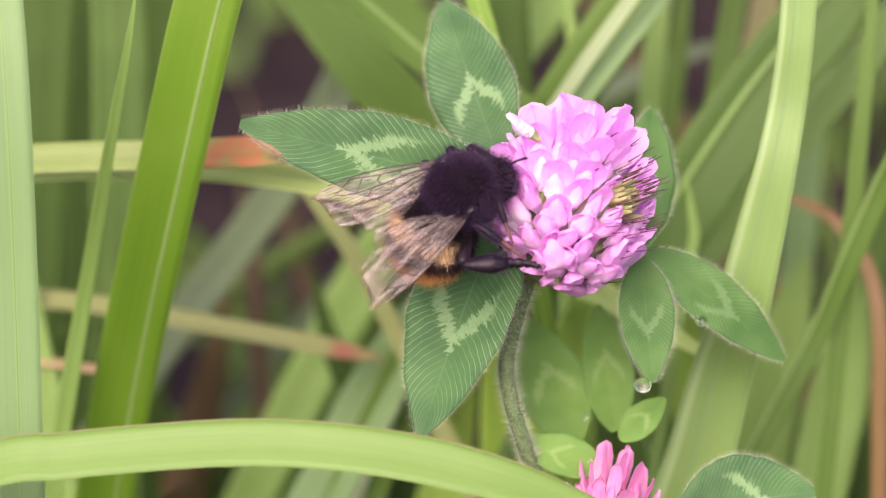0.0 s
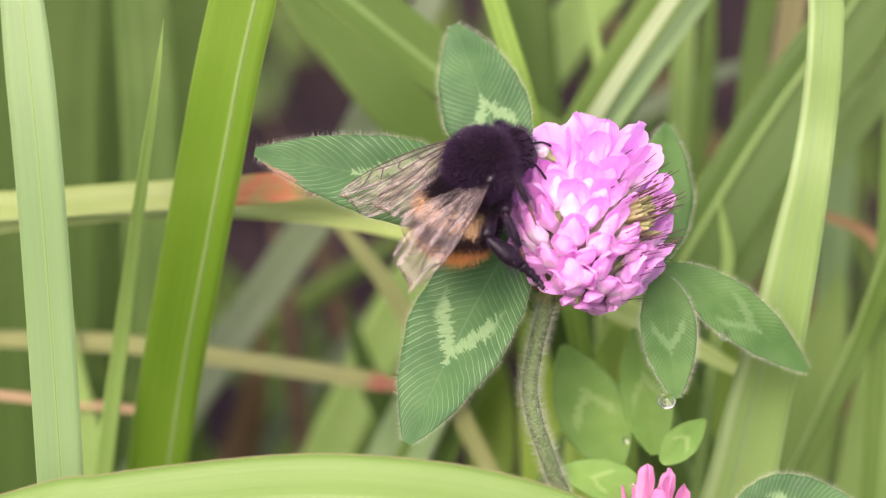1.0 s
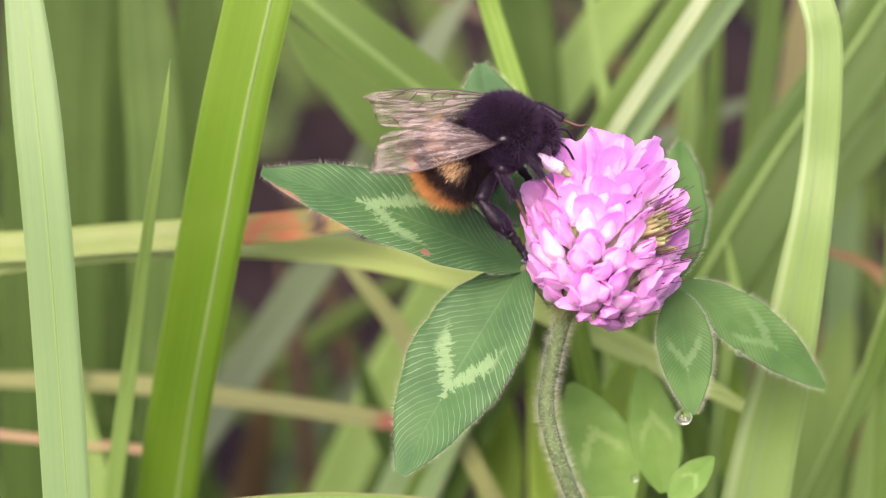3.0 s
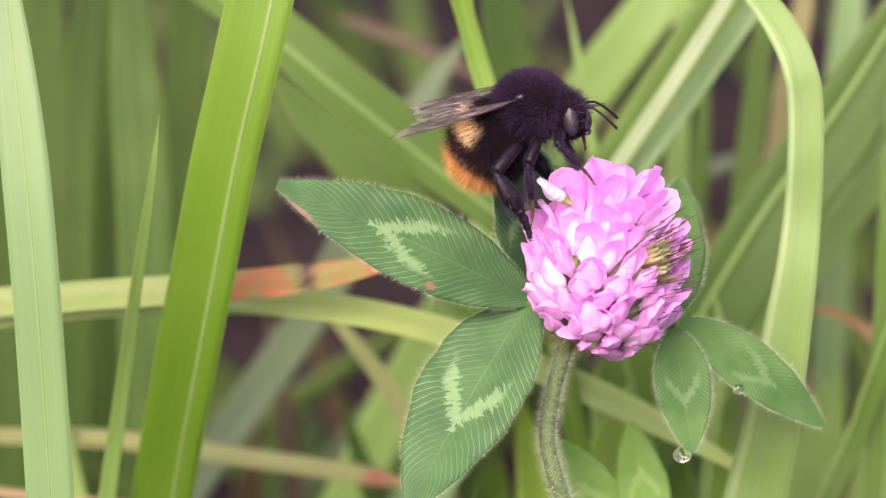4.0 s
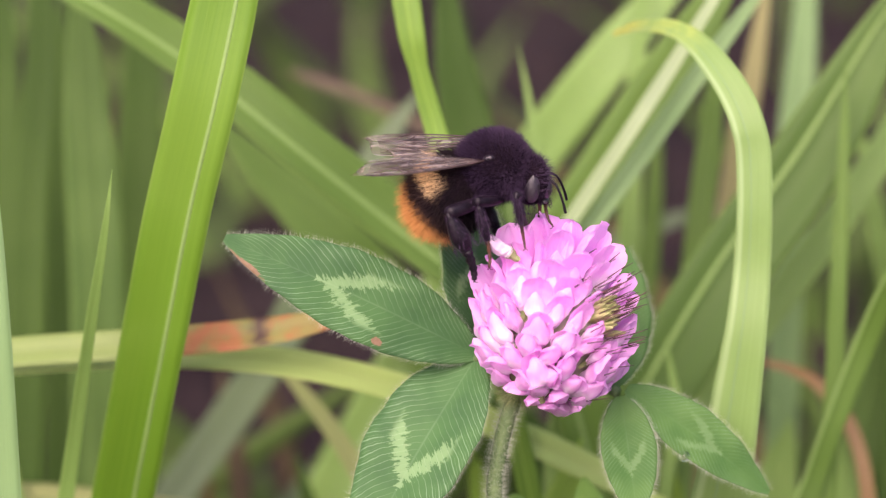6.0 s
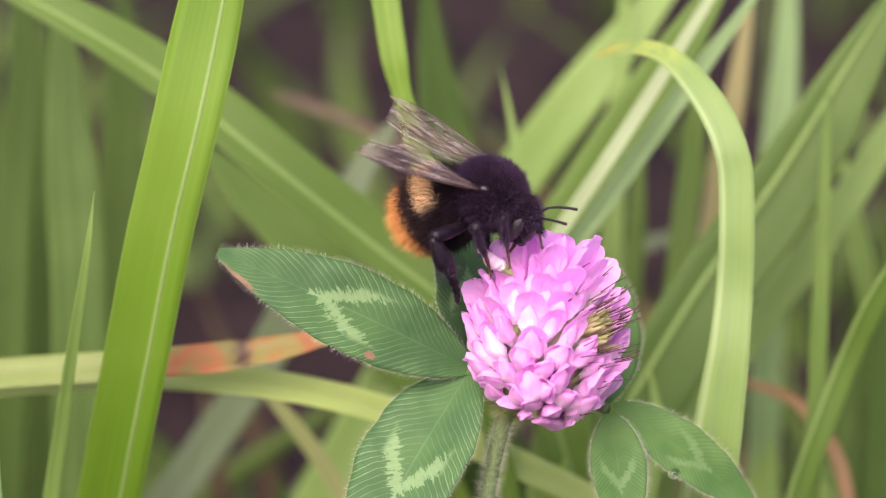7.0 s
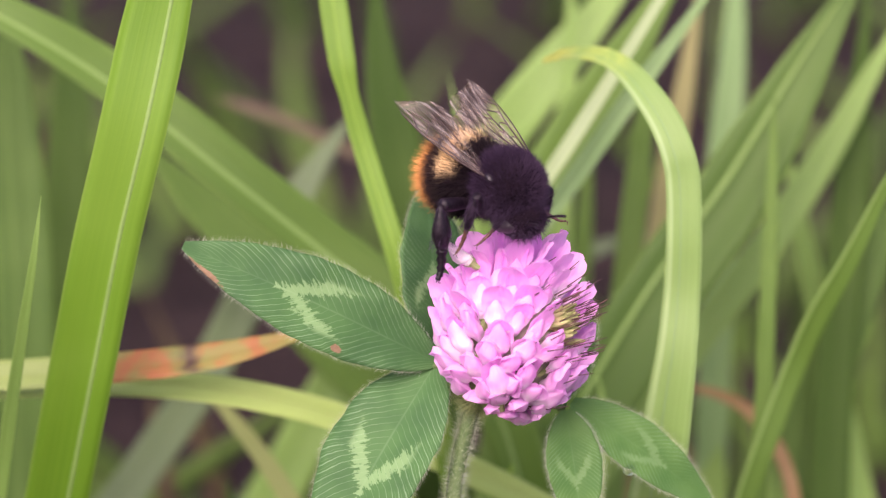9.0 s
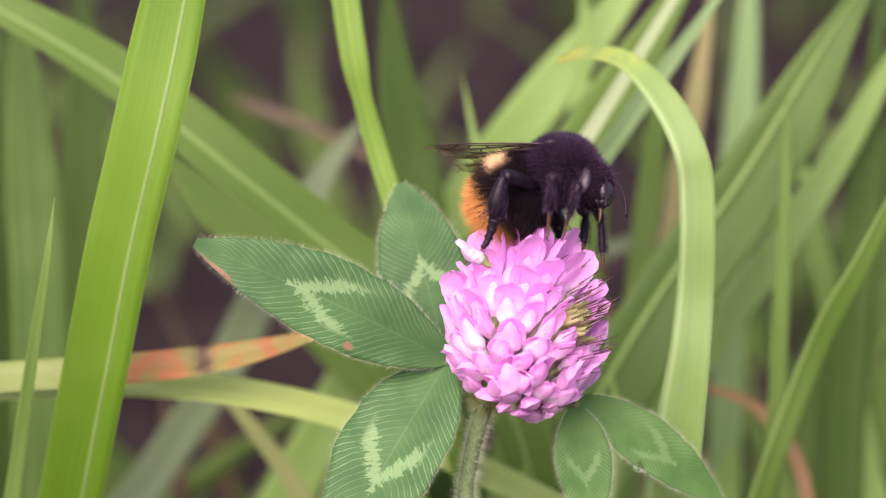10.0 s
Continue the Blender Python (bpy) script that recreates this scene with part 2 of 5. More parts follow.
GRASS_ARCH = grass_material("arching_grass", (0.135, 0.265, 0.052), (0.170, 0.310, 0.066), (0.22, 0.37, 0.10), 0.15)
# two darker greens: shade on the blades behind is put into the colour
GRASS_SHADE = grass_material("shade_tinted_grass", (0.050, 0.115, 0.022), (0.080, 0.160, 0.031), (0.20, 0.32, 0.10), 0.3, rib_at=0.33, rib_w=0.07, spec=0.2)
GRASS_DEEP = grass_material("shade_deepened_grass", (0.034, 0.078, 0.014), (0.057, 0.121, 0.021), (0.11, 0.18, 0.045), 0.6, spec=0.15)
GRASS_RUST = grass_material("rusted_grass", (0.17, 0.27, 0.065), (0.26, 0.36, 0.10), (0.36, 0.45, 0.16), 0.5, ((0.55, 1.3, (0.36, 0.30, 0.07)), (0.57, 0.68, (0.50, 0.19, 0.07)), (0.69, 0.73, (0.07, 0.035, 0.035)), (0.74, 0.90, (0.42, 0.17, 0.06))))
GRASS_DRY = grass_material("dry_grass", (0.22, 0.22, 0.08), (0.30, 0.30, 0.12), (0.38, 0.36, 0.18), 0.5)
GRASS_OLIVE = grass_material("olive_stalk", (0.23, 0.29, 0.09), (0.31, 0.37, 0.13), (0.38, 0.42, 0.18), 0.4)
GRASS_LIME = grass_material("lime_grass", (0.37, 0.54, 0.145), (0.47, 0.63, 0.20), (0.52, 0.65, 0.26), 0.5, through=0.4)
GRASS_FRESH = grass_material("fresh_grass", (0.205, 0.385, 0.045), (0.280, 0.470, 0.070), (0.34, 0.50, 0.13), 0.4)
GRASS_MID = grass_material("mid_grass", (0.076, 0.162, 0.026), (0.114, 0.222, 0.038), (0.25, 0.39, 0.13), 0.3, rib_at=0.40, rib_w=0.08, spec=0.25)
GRASS_KINK = grass_material("kinked_grass", (0.125, 0.270, 0.030), (0.175, 0.335, 0.042), (0.26, 0.42, 0.09), 0.4)
GRASS_BENT = grass_material("yellowing_grass", (0.160, 0.300, 0.074), (0.215, 0.365, 0.106), (0.34, 0.50, 0.23), 0.9, ((0.82, 1.3, (0.31, 0.43, 0.10)), (0.93, 1.3, (0.42, 0.44, 0.08))), rib_at=0.12, rib_w=0.12)
GRASS_OCHRE = grass_material("ochre_grass", (0.22, 0.26, 0.08), (0.32, 0.36, 0.13), (0.38, 0.40, 0.18), 0.4, ((0.80, 1.1, (0.34, 0.13, 0.08)),))
GRASS_TAN = grass_material("tan_stalk", (0.080, 0.060, 0.032), (0.120, 0.090, 0.048), (0.16, 0.12, 0.07), 0.4)
GRASS_STRAW = grass_material("straw_stalk", (0.40, 0.28, 0.15), (0.52, 0.38, 0.21), (0.5, 0.4, 0.25), 0.4)
GRASS_CURL = grass_material("rust_brown_stalk", (0.20, 0.125, 0.045), (0.27, 0.17, 0.065), (0.28, 0.19, 0.08), 0.4)
GRASS_GREY = grass_material("greyish_grass", (0.115, 0.180, 0.085), (0.150, 0.225, 0.110), (0.20, 0.28, 0.145), 0.4)
GRASS_LEAN = grass_material("leaning_grass", (0.074, 0.158, 0.026), (0.108, 0.210, 0.036), (0.18, 0.30, 0.08), 0.2, spec=0.25)
PETAL = petal_material("clover_petal", (0.98, 0.86, 0.97), (0.98, 0.54, 0.94), (0.94, 0.37, 0.87))
# pale base is the petal's own; the pale middle is a painted highlight
PETAL_FRONT = petal_material("clover_wing_petal", (0.98, 0.94, 0.98), (0.98, 0.60, 0.94), (0.93, 0.40, 0.86), 0.9)
PETAL_WHITE = petal_material("pale_petal", (0.92, 0.86, 0.90), (0.90, 0.70, 0.88), (0.86, 0.5, 0.82))
PETAL_DEEP = petal_material("deep_pink_petal", (0.96, 0.66, 0.84), (0.95, 0.40, 0.70), (0.88, 0.26, 0.55))
PITH = plain("flower_pith", (0.20, 0.21, 0.13), (0.34, 0.31, 0.24), 0.8)
CALYX = plain("calyx_green", (0.16, 0.22, 0.08), (0.28, 0.32, 0.14), 0.7)
BRISTLE = plain("brown_bristle", (0.055, 0.028, 0.032), (0.11, 0.055, 0.05), 0.7)
STEM = plain("stem_green", (0.070, 0.125, 0.045), (0.125, 0.185, 0.080), 0.65, 0.2, 900.0)
DOWN = down_material()
BLACK_FUR = fur_material("black_fur", [(0, (0.031, 0.018, 0.039)), (1, (0.050, 0.031, 0.060))])
TAIL_FUR = fur_material("banded_fur", [(-9.2, (0.61, 0.285, 0.09)), (-7.2, (0.034, 0.020, 0.018)), (-5.8, (0.030, 0.018, 0.018)), (-4.6, (0.80, 0.57, 0.31)), (-3.2, (0.80, 0.57, 0.31)), (-1.8, (0.012, 0.008, 0.010))])
SHELL = plain("black_shell", (0.006, 0.004, 0.007), (0.013, 0.008, 0.014), 0.40, 0.2, 1500.0)
FOOT = plain("rusty_foot", (0.045, 0.020, 0.014), (0.10, 0.042, 0.028), 0.45, 0.4, 1500.0)
EYE_SHELL = plain("compound_eye", (0.016, 0.012, 0.017), (0.030, 0.024, 0.032), 0.34, 0.6, 3000.0)
WING = wing_material()
VEIN = plain("wing_vein", (0.024, 0.013, 0.013), (0.05, 0.028, 0.025), 0.4, 0.4)
WATER = drop_material()
SOIL = soil_material()


# ---------------------------------------------------------------- building
ORIGIN = {}


def part(name, bm, material, parent=None, label="", origin=(0, 0, 0), smooth=True, local=False):
    """Links a bmesh as one mesh; its vertices stand in world places (or, with local, in those of its own origin)."""
    origin = Vector(origin)
    me = bpy.data.meshes.new(name)
    if not local:
        bmesh.ops.translate(bm, verts=bm.verts, vec=-origin)
    if smooth:
        for f in bm.faces:
            f.smooth = True
    bm.to_mesh(me)
    bm.free()
    for m in material if isinstance(material, (list, tuple)) else [material]:
        me.materials.append(m)
    ob = new(name, me)
    ORIGIN[ob] = origin
    ob.location = origin
    if parent is not None:
        ob.parent = parent
        if not local:
            ob.location = origin - ORIGIN[parent]
    if label:
        ob["label"] = label
    return ob


def empty(name, origin):
    ob = new(name)
    ob.empty_display_size = 0.01
    ob.location = origin
    ORIGIN[ob] = Vector(origin)
    return ob


def spline(points, count):
    """Smooth way through the points (Catmull-Rom), with an even parameter."""
    p = [Vector(q) for q in points]
    p = [p[0] * 2 - p[1]] + p + [p[-1] * 2 - p[-2]]
    n = len(p) - 3
    out = []
    for i in range(count + 1):
        x = min(i / count * n, n - 1e-6)
        j, f = int(x), x - int(x)
        a, b, c, d = p[j:j + 4]
        out.append(0.5 * ((2 * b) + (c - a) * f + (2 * a - 5 * b + 4 * c - d) * f * f + (3 * b - a - 3 * c + d) * f ** 3))
    return out


def ribbon(bm, way, half, facing, fold=0.25, cols=6, thick=0.00025, twist=0.0, wave=0.0, luck=None):
    """A long leaf along a way: half(s) is its half width, fold its keel, facing the side that it shows. Closed, with a thickness."""
    uvl = bm.loops.layers.uv.verify()
    n = len(way) - 1
    rows = []
    for i, c in enumerate(way):
        s = i / n
        d = (way[min(i + 1, n)] - way[max(i - 1, 0)]).normalized()
        f = (facing - d * facing.dot(d)).normalized()
        f = Matrix.Rotation(twist * s, 3, d) @ f
        side = d.cross(f)
        h = half(s)
        row = []
        for back in (0, 1):
            for j in range(cols + 1):
                t = j / cols * 2 - 1
                dip = -fold * h * (1 - abs(t)) + (wave * h * math.sin(s * 23 + t * 2) * abs(t) if wave else 0)
                row.append(bm.verts.new(c + side * (h * t) + f * (dip - back * thick * (1.05 - t * t))))
        rows.append(row)
    k = cols + 1

    def quad(vs, uvs):
        try:
            face = bm.faces.new(vs)
        except ValueError:
            return
        for loop, u in zip(face.loops, uvs):
            loop[uvl].uv = u

    for i in range(n):
        a, b = rows[i], rows[i + 1]
        s0, s1 = i / n, (i + 1) / n
        for j in range(cols):
            t0, t1 = j / cols, (j + 1) / cols
            quad((a[j], b[j], b[j + 1], a[j + 1]), ((s0, t0), (s1, t0), (s1, t1), (s0, t1)))
            quad((a[k + j + 1], b[k + j + 1], b[k + j], a[k + j]), ((s0, t1), (s1, t1), (s1, t0), (s0, t0)))
        quad((a[k], b[k], b[0], a[0]), ((s0, 0), (s1, 0), (s1, 0), (s0, 0)))
        quad((a[cols], b[cols], b[k + cols], a[k + cols]), ((s0, 1), (s1, 1), (s1, 1), (s0, 1)))
    return rows


def tube(bm, way, radius, sides=8, mat=0):
    """A closed tube along a way; radius(s)."""
    n = len(way) - 1
    rings = []
    ref = Vector((0.31, 0.77, 0.55))
    for i, c in enumerate(way):
        d = (way[min(i + 1, n)] - way[max(i - 1, 0)]).normalized()
        x = d.cross(ref).normalized()
        y = d.cross(x)
        r = radius(i / n)
        rings.append([bm.verts.new(c + (x * math.cos(q) + y * math.sin(q)) * r) for q in (6.28319 * j / sides for j in range(sides))])
    for a, b in zip(rings, rings[1:]):
        for j in range(sides):
            bm.faces.new((a[j], a[(j + 1) % sides], b[(j + 1) % sides], b[j])).material_index = mat
    bm.faces.new(list(reversed(rings[0]))).material_index = mat
    bm.faces.new(rings[-1]).material_index = mat


def hair(bm, root, way, length, width, mat=0, bend=None):
    """One thin tapering hair."""
    way = way.normalized()
    x = way.cross(Vector((random.uniform(-1, 1), random.uniform(-1, 1), random.uniform(-1, 1)))).normalized() * width
    tip = root + way * length
    if bend is None:
        f = bm.faces.new((bm.verts.new(root - x), bm.verts.new(root + x), bm.verts.new(tip)))
        f.material_index = mat
        return
    mid = root + way * length * 0.55
    tip = mid + (way + bend).normalized() * length * 0.45
    a, b, c, d = bm.verts.new(root - x), bm.verts.new(root + x), bm.verts.new(mid + x * 0.7), bm.verts.new(mid - x * 0.7)
    bm.faces.new((a, b, c, d)).material_index = mat
    bm.faces.new((d, c, bm.verts.new(tip))).material_index = mat


def ball(bm, centre, semi, turn=None, seg=20, rings=14, mat=0):
    made = bmesh.ops.create_uvsphere(bm, u_segments=seg, v_segments=rings, radius=1.0)["verts"]
    m = Matrix.Translation(centre) @ (turn.to_4x4() if turn else Matrix()) @ Matrix.Diagonal((*semi, 1))
    bmesh.ops.transform(bm, matrix=m, verts=made)
    for v in made:
        for f in v.link_faces:
            f.material_index = mat
    return made


# ---------------------------------------------------------------- ground
def build_ground():
    bm = bmesh.new()
    n = 120
    grid = []
    for i in range(n + 1):
        row = []
        for j in range(n + 1):
            u, v = i / n * 2 - 1, j / n * 2 - 1
            x, y = 0.9 * u + 400 * u ** 9, 0.4 + 0.9 * v + 400 * v ** 9
            z = (noise.noise(Vector((x * 9, y * 9, 0))) * 0.012 + noise.noise(Vector((x * 40, y * 40, 3))) * 0.005) if abs(x) + abs(y) < 4 else 0.0
            row.append(bm.verts.new((x, y, z)))
        grid.append(row)
    for i in range(n):
        for j in range(n):
            bm.faces.new((grid[i][j], grid[i + 1][j], grid[i + 1][j + 1], grid[i][j + 1]))
    tagged(part("ground", bm, SOIL), "brown soil with rotting thatch, darkened for the shade under the grass", "ground", kind="structure")


# ---------------------------------------------------------------- grass
def blade(points, width, material, label, facing=None, fold=0.25, taper=0.2, root=True, tip=True, twist=0.0, wave=0.0, group="grass blades round the clover", rib=None):
    """A blade of grass through the given places; it goes on down to the soil from the first one. width: one, or one for each place."""
    pts = [spot(*p) for p in points]
    widths = [width] * len(pts) if isinstance(width, (int, float)) else list(width)
    tip = tip and isinstance(width, (int, float))
    if root:
        d = (pts[0] - pts[1]).normalized()
        gap = (pts[0] - pts[1]).length
        low = []
        while (low[-1] if low else pts[0]).z > -0.012 and len(low) < 14:
            d = (d + Vector((0, 0, -0.10))).normalized()
            low.append((low[-1] if low else pts[0]) + d * max(gap, 0.015))
        pts = low[::-1] + pts
        widths = [widths[0]] * len(low) + widths
    way = spline(pts, max(24, 6 * len(pts)))
    end = taper

    def half(s):
        x = min(s * (len(widths) - 1), len(widths) - 1.001)
        j = int(x)
        w = (widths[j] + (widths[j + 1] - widths[j]) * (x - j)) * GRAIN * 0.5
        k = 1.0
        if tip and s > 1 - end:
            k = max(0.02, 1 - ((s - 1 + end) / end) ** 1.7)
        if s < 0.15:
            k *= 0.75 + s / 0.6
        return w * k

    bm = bmesh.new()
    face = Vector(facing) if facing else (RISE * 0.35 - AWAY)
    rows = ribbon(bm, way, half, face, fold, 6, 0.0003, twist, wave)
    line = None
    if rib is None and group == "blurred grass blades behind" and max(widths) >= 50:
        rib = (0.5, 0.06, material, "midrib", "")
    if rib is not None:   # the raised midrib lies on the blade
        at, share, skin, kind, word = rib if len(rib) > 2 else (*rib, RIB, "midrib", "pale raised midrib")
        k = at * 6
        j = min(5, int(k))
        line = [row[j].co.lerp(row[j + 1].co, k - j) for row in rows]
    bmesh.ops.recalc_face_normals(bm, faces=bm.faces)
    ob = tagged(part("grass_blade", bm, material, origin=pts[0]), label, "grass blade", group)
    if line:
        bm = bmesh.new()
        flat = share < 0.05
        ribbon(bm, [p + face.normalized() * (0.00003 if flat else 0.00008) for p in line], lambda s: half(s) * share, face, -0.1 if flat else -0.35, 4, 0.00008 if flat else 0.0002)
        bmesh.ops.recalc_face_normals(bm, faces=bm.faces)
        part(kind, bm, skin, ob, word, pts[0])
    return ob


def build_grass():
    vivid, pale, soft, deep = GRASS_VIVID, GRASS_PALE, GRASS_SOFT, GRASS_DEEP
    # the sharp ones beside the clover
    blade([(112, 930, 26), (136, 800, 20), (174, 600, 13), (212, 400, 8), (258, 200, 4), (300, 0, 4), (350, -240, 4), (395, -480, 5)], 124, vivid, "broad vivid green grass blade with a pale midrib", fold=0.12, taper=0.14, rib=(0.67, 0.06))
    blade([(-95, 1150, -8), (-112, 860, -10), (-130, 600, -12), (-152, 360, -12), (-178, 120, -10), (-200, -60, -8)], 84, pale, "pale green upright grass blade with parallel veins", fold=0.1, rib=(0.5, 0.03, GRASS_SOFT, "midrib", "faint midrib"))
    blade([(-15, 1120, 30), (20, 870, 24), (58, 600, 12), (83, 430, 6), (95, 328, 4)], 42, GRASS_SOFT, "slender light green grass blade ending in a fine tip", fold=0.2, taper=0.55, rib=(0.5, 0.048, GRASS_SOFT, "midrib", "faint midrib"))
    blade([(-420, 1300, -16), (-128, 1203, -20), (-26, 1188, -20), (76, 1172, -20), (280, 1148, -20), (434, 1144, -20), (600, 1157, -20), (760, 1187, -20), (890, 1224, -19), (990, 1264, -18), (1100, 1350, -16)], 88, GRASS_ARCH, "arching light green grass blade lying across the front", facing=RISE * 0.55 - AWAY * 0.8, fold=0.1, taper=0.2, rib=(0.012, 0.022, DRY_EDGE, "dry_edge", "thin brown dried edge"))
    bent = blade([(1085, 1330, 26), (1128, 1160, 24), (1155, 1000, 22), (1180, 880, 18), (1206, 700, 16), (1220, 600, 15), (1229, 500, 15), (1233, 400, 14), (1231, 300, 14), (1222, 250, 14), (1203, 200, 15), (1172, 150, 17), (1132, 103, 20), (1095, 78, 23), (1055, 70, 27), (1015, 74, 32), (980, 86, 37)],
                 (140, 132, 120, 106, 88, 76, 69, 66, 65, 63, 61, 56, 46, 37, 31, 25, 8), GRASS_BENT, "pale yellow-green grass blade bent over at its top", fold=0.15, facing=RISE * 0.3 - AWAY - RIGHT * 0.2, rib=(0.40, 0.04, GRASS_PALE, "midrib", "faint pale midrib"))
    blade([(1210, 1159, 48), (1270, 1029, 48), (1330, 894, 48), (1371, 779, 46), (1426, 634, 44), (1471, 534, 40), (1521, 446, 36), (1589, 309, 32), (1662, 159, 28)], 46, GRASS_LEAN, "green slanting grass blade with a pale shining edge", fold=0.2, rib=(0.12, 0.16))
    # the two that lie crosswise
    blade([(-560, 640, 30), (-250, 662, 30), (0, 646, 28), (230, 630, 26), (420, 605, 26), (610, 555, 28)], 64, GRASS_RUST, "yellowing grass blade with a rusty dry patch", facing=RISE * 0.5 - AWAY, root=False, taper=0.3, rib=(0.5, 0.05, GRASS_RUST, "midrib", "faint midrib"))
    blade([(-540, 760, 34), (-240, 690, 34), (0, 662, 32), (220, 655, 32), (430, 672, 32), (640, 722, 34), (830, 800, 36), (1000, 880, 38), (1200, 990, 38)], 60, GRASS_LIME, "yellow-green grass blade arching crosswise", facing=RISE * 0.4 - AWAY, root=False, taper=0.2, rib=(0.4, 0.08, GRASS_LIME, "midrib", "light midrib"))
    # softer, behind
    blade([(955, 830, 54), (905, 690, 52), (790, 560, 50), (620, 430, 50), (430, 280, 48), (240, 130, 48), (60, 20, 46), (-150, -80, 46), (-400, -170, 46)], 112, GRASS_MID, "broad green grass blade leaning across with a pale edge", fold=0.25, rib=(0.40, 0.09))
    blade([(775, 620, 32), (728, 440, 30), (690, 320, 30), (662, 230, 30), (640, 150, 29), (627, 90, 28), (613, 0, 28), (596, -120, 28), (575, -320, 28)], (46, 44, 43, 41, 38, 52, 54, 52, 46), GRASS_KINK, "yellow-green grass blade with a slight kink", fold=0.2, rib=(0.5, 0.07, GRASS_FRESH, "midrib", "faint light midrib"))
    blade([(880, 460, 50), (950, 352, 48), (1010, 262, 46), (1088, 140, 46), (1165, 16, 45), (1240, -105, 45), (1300, -200, 46)], 30, GRASS_SHINE, "pale grass blade leaning away, its shine put into the colour", fold=0.3, rib=(0.5, 0.07, GRASS_SHINE, "midrib", "faint midrib"))
    blade([(900, 440, 58), (1010, 268, 57), (1090, 140, 56), (1170, 10, 55), (1270, -150, 55)], 125, GRASS_LEAN, "broad green grass blade leaning away", fold=0.3, rib=(0.5, 0.04, GRASS_LEAN, "midrib", "faint midrib"))
    blade([(900, 490, 52), (1042, 288, 51), (1110, 190, 50), (1180, 92, 50), (1248, 0, 50), (1350, -150, 50)], 40, pale, "light green grass blade leaning away", fold=0.3, rib=(0.5, 0.06, GRASS_PALE, "midrib", "faint midrib"))
    blade([(1070, 700, 55), (1190, 500, 55), (1330, 300, 55), (1450, 90, 55), (1560, -100, 55)], 165, GRASS_SHADE, "shade-darkened green grass blade leaning away", fold=0.3, rib=(0.33, 0.07))
    # far softer ones
    far = "blurred grass blades behind"
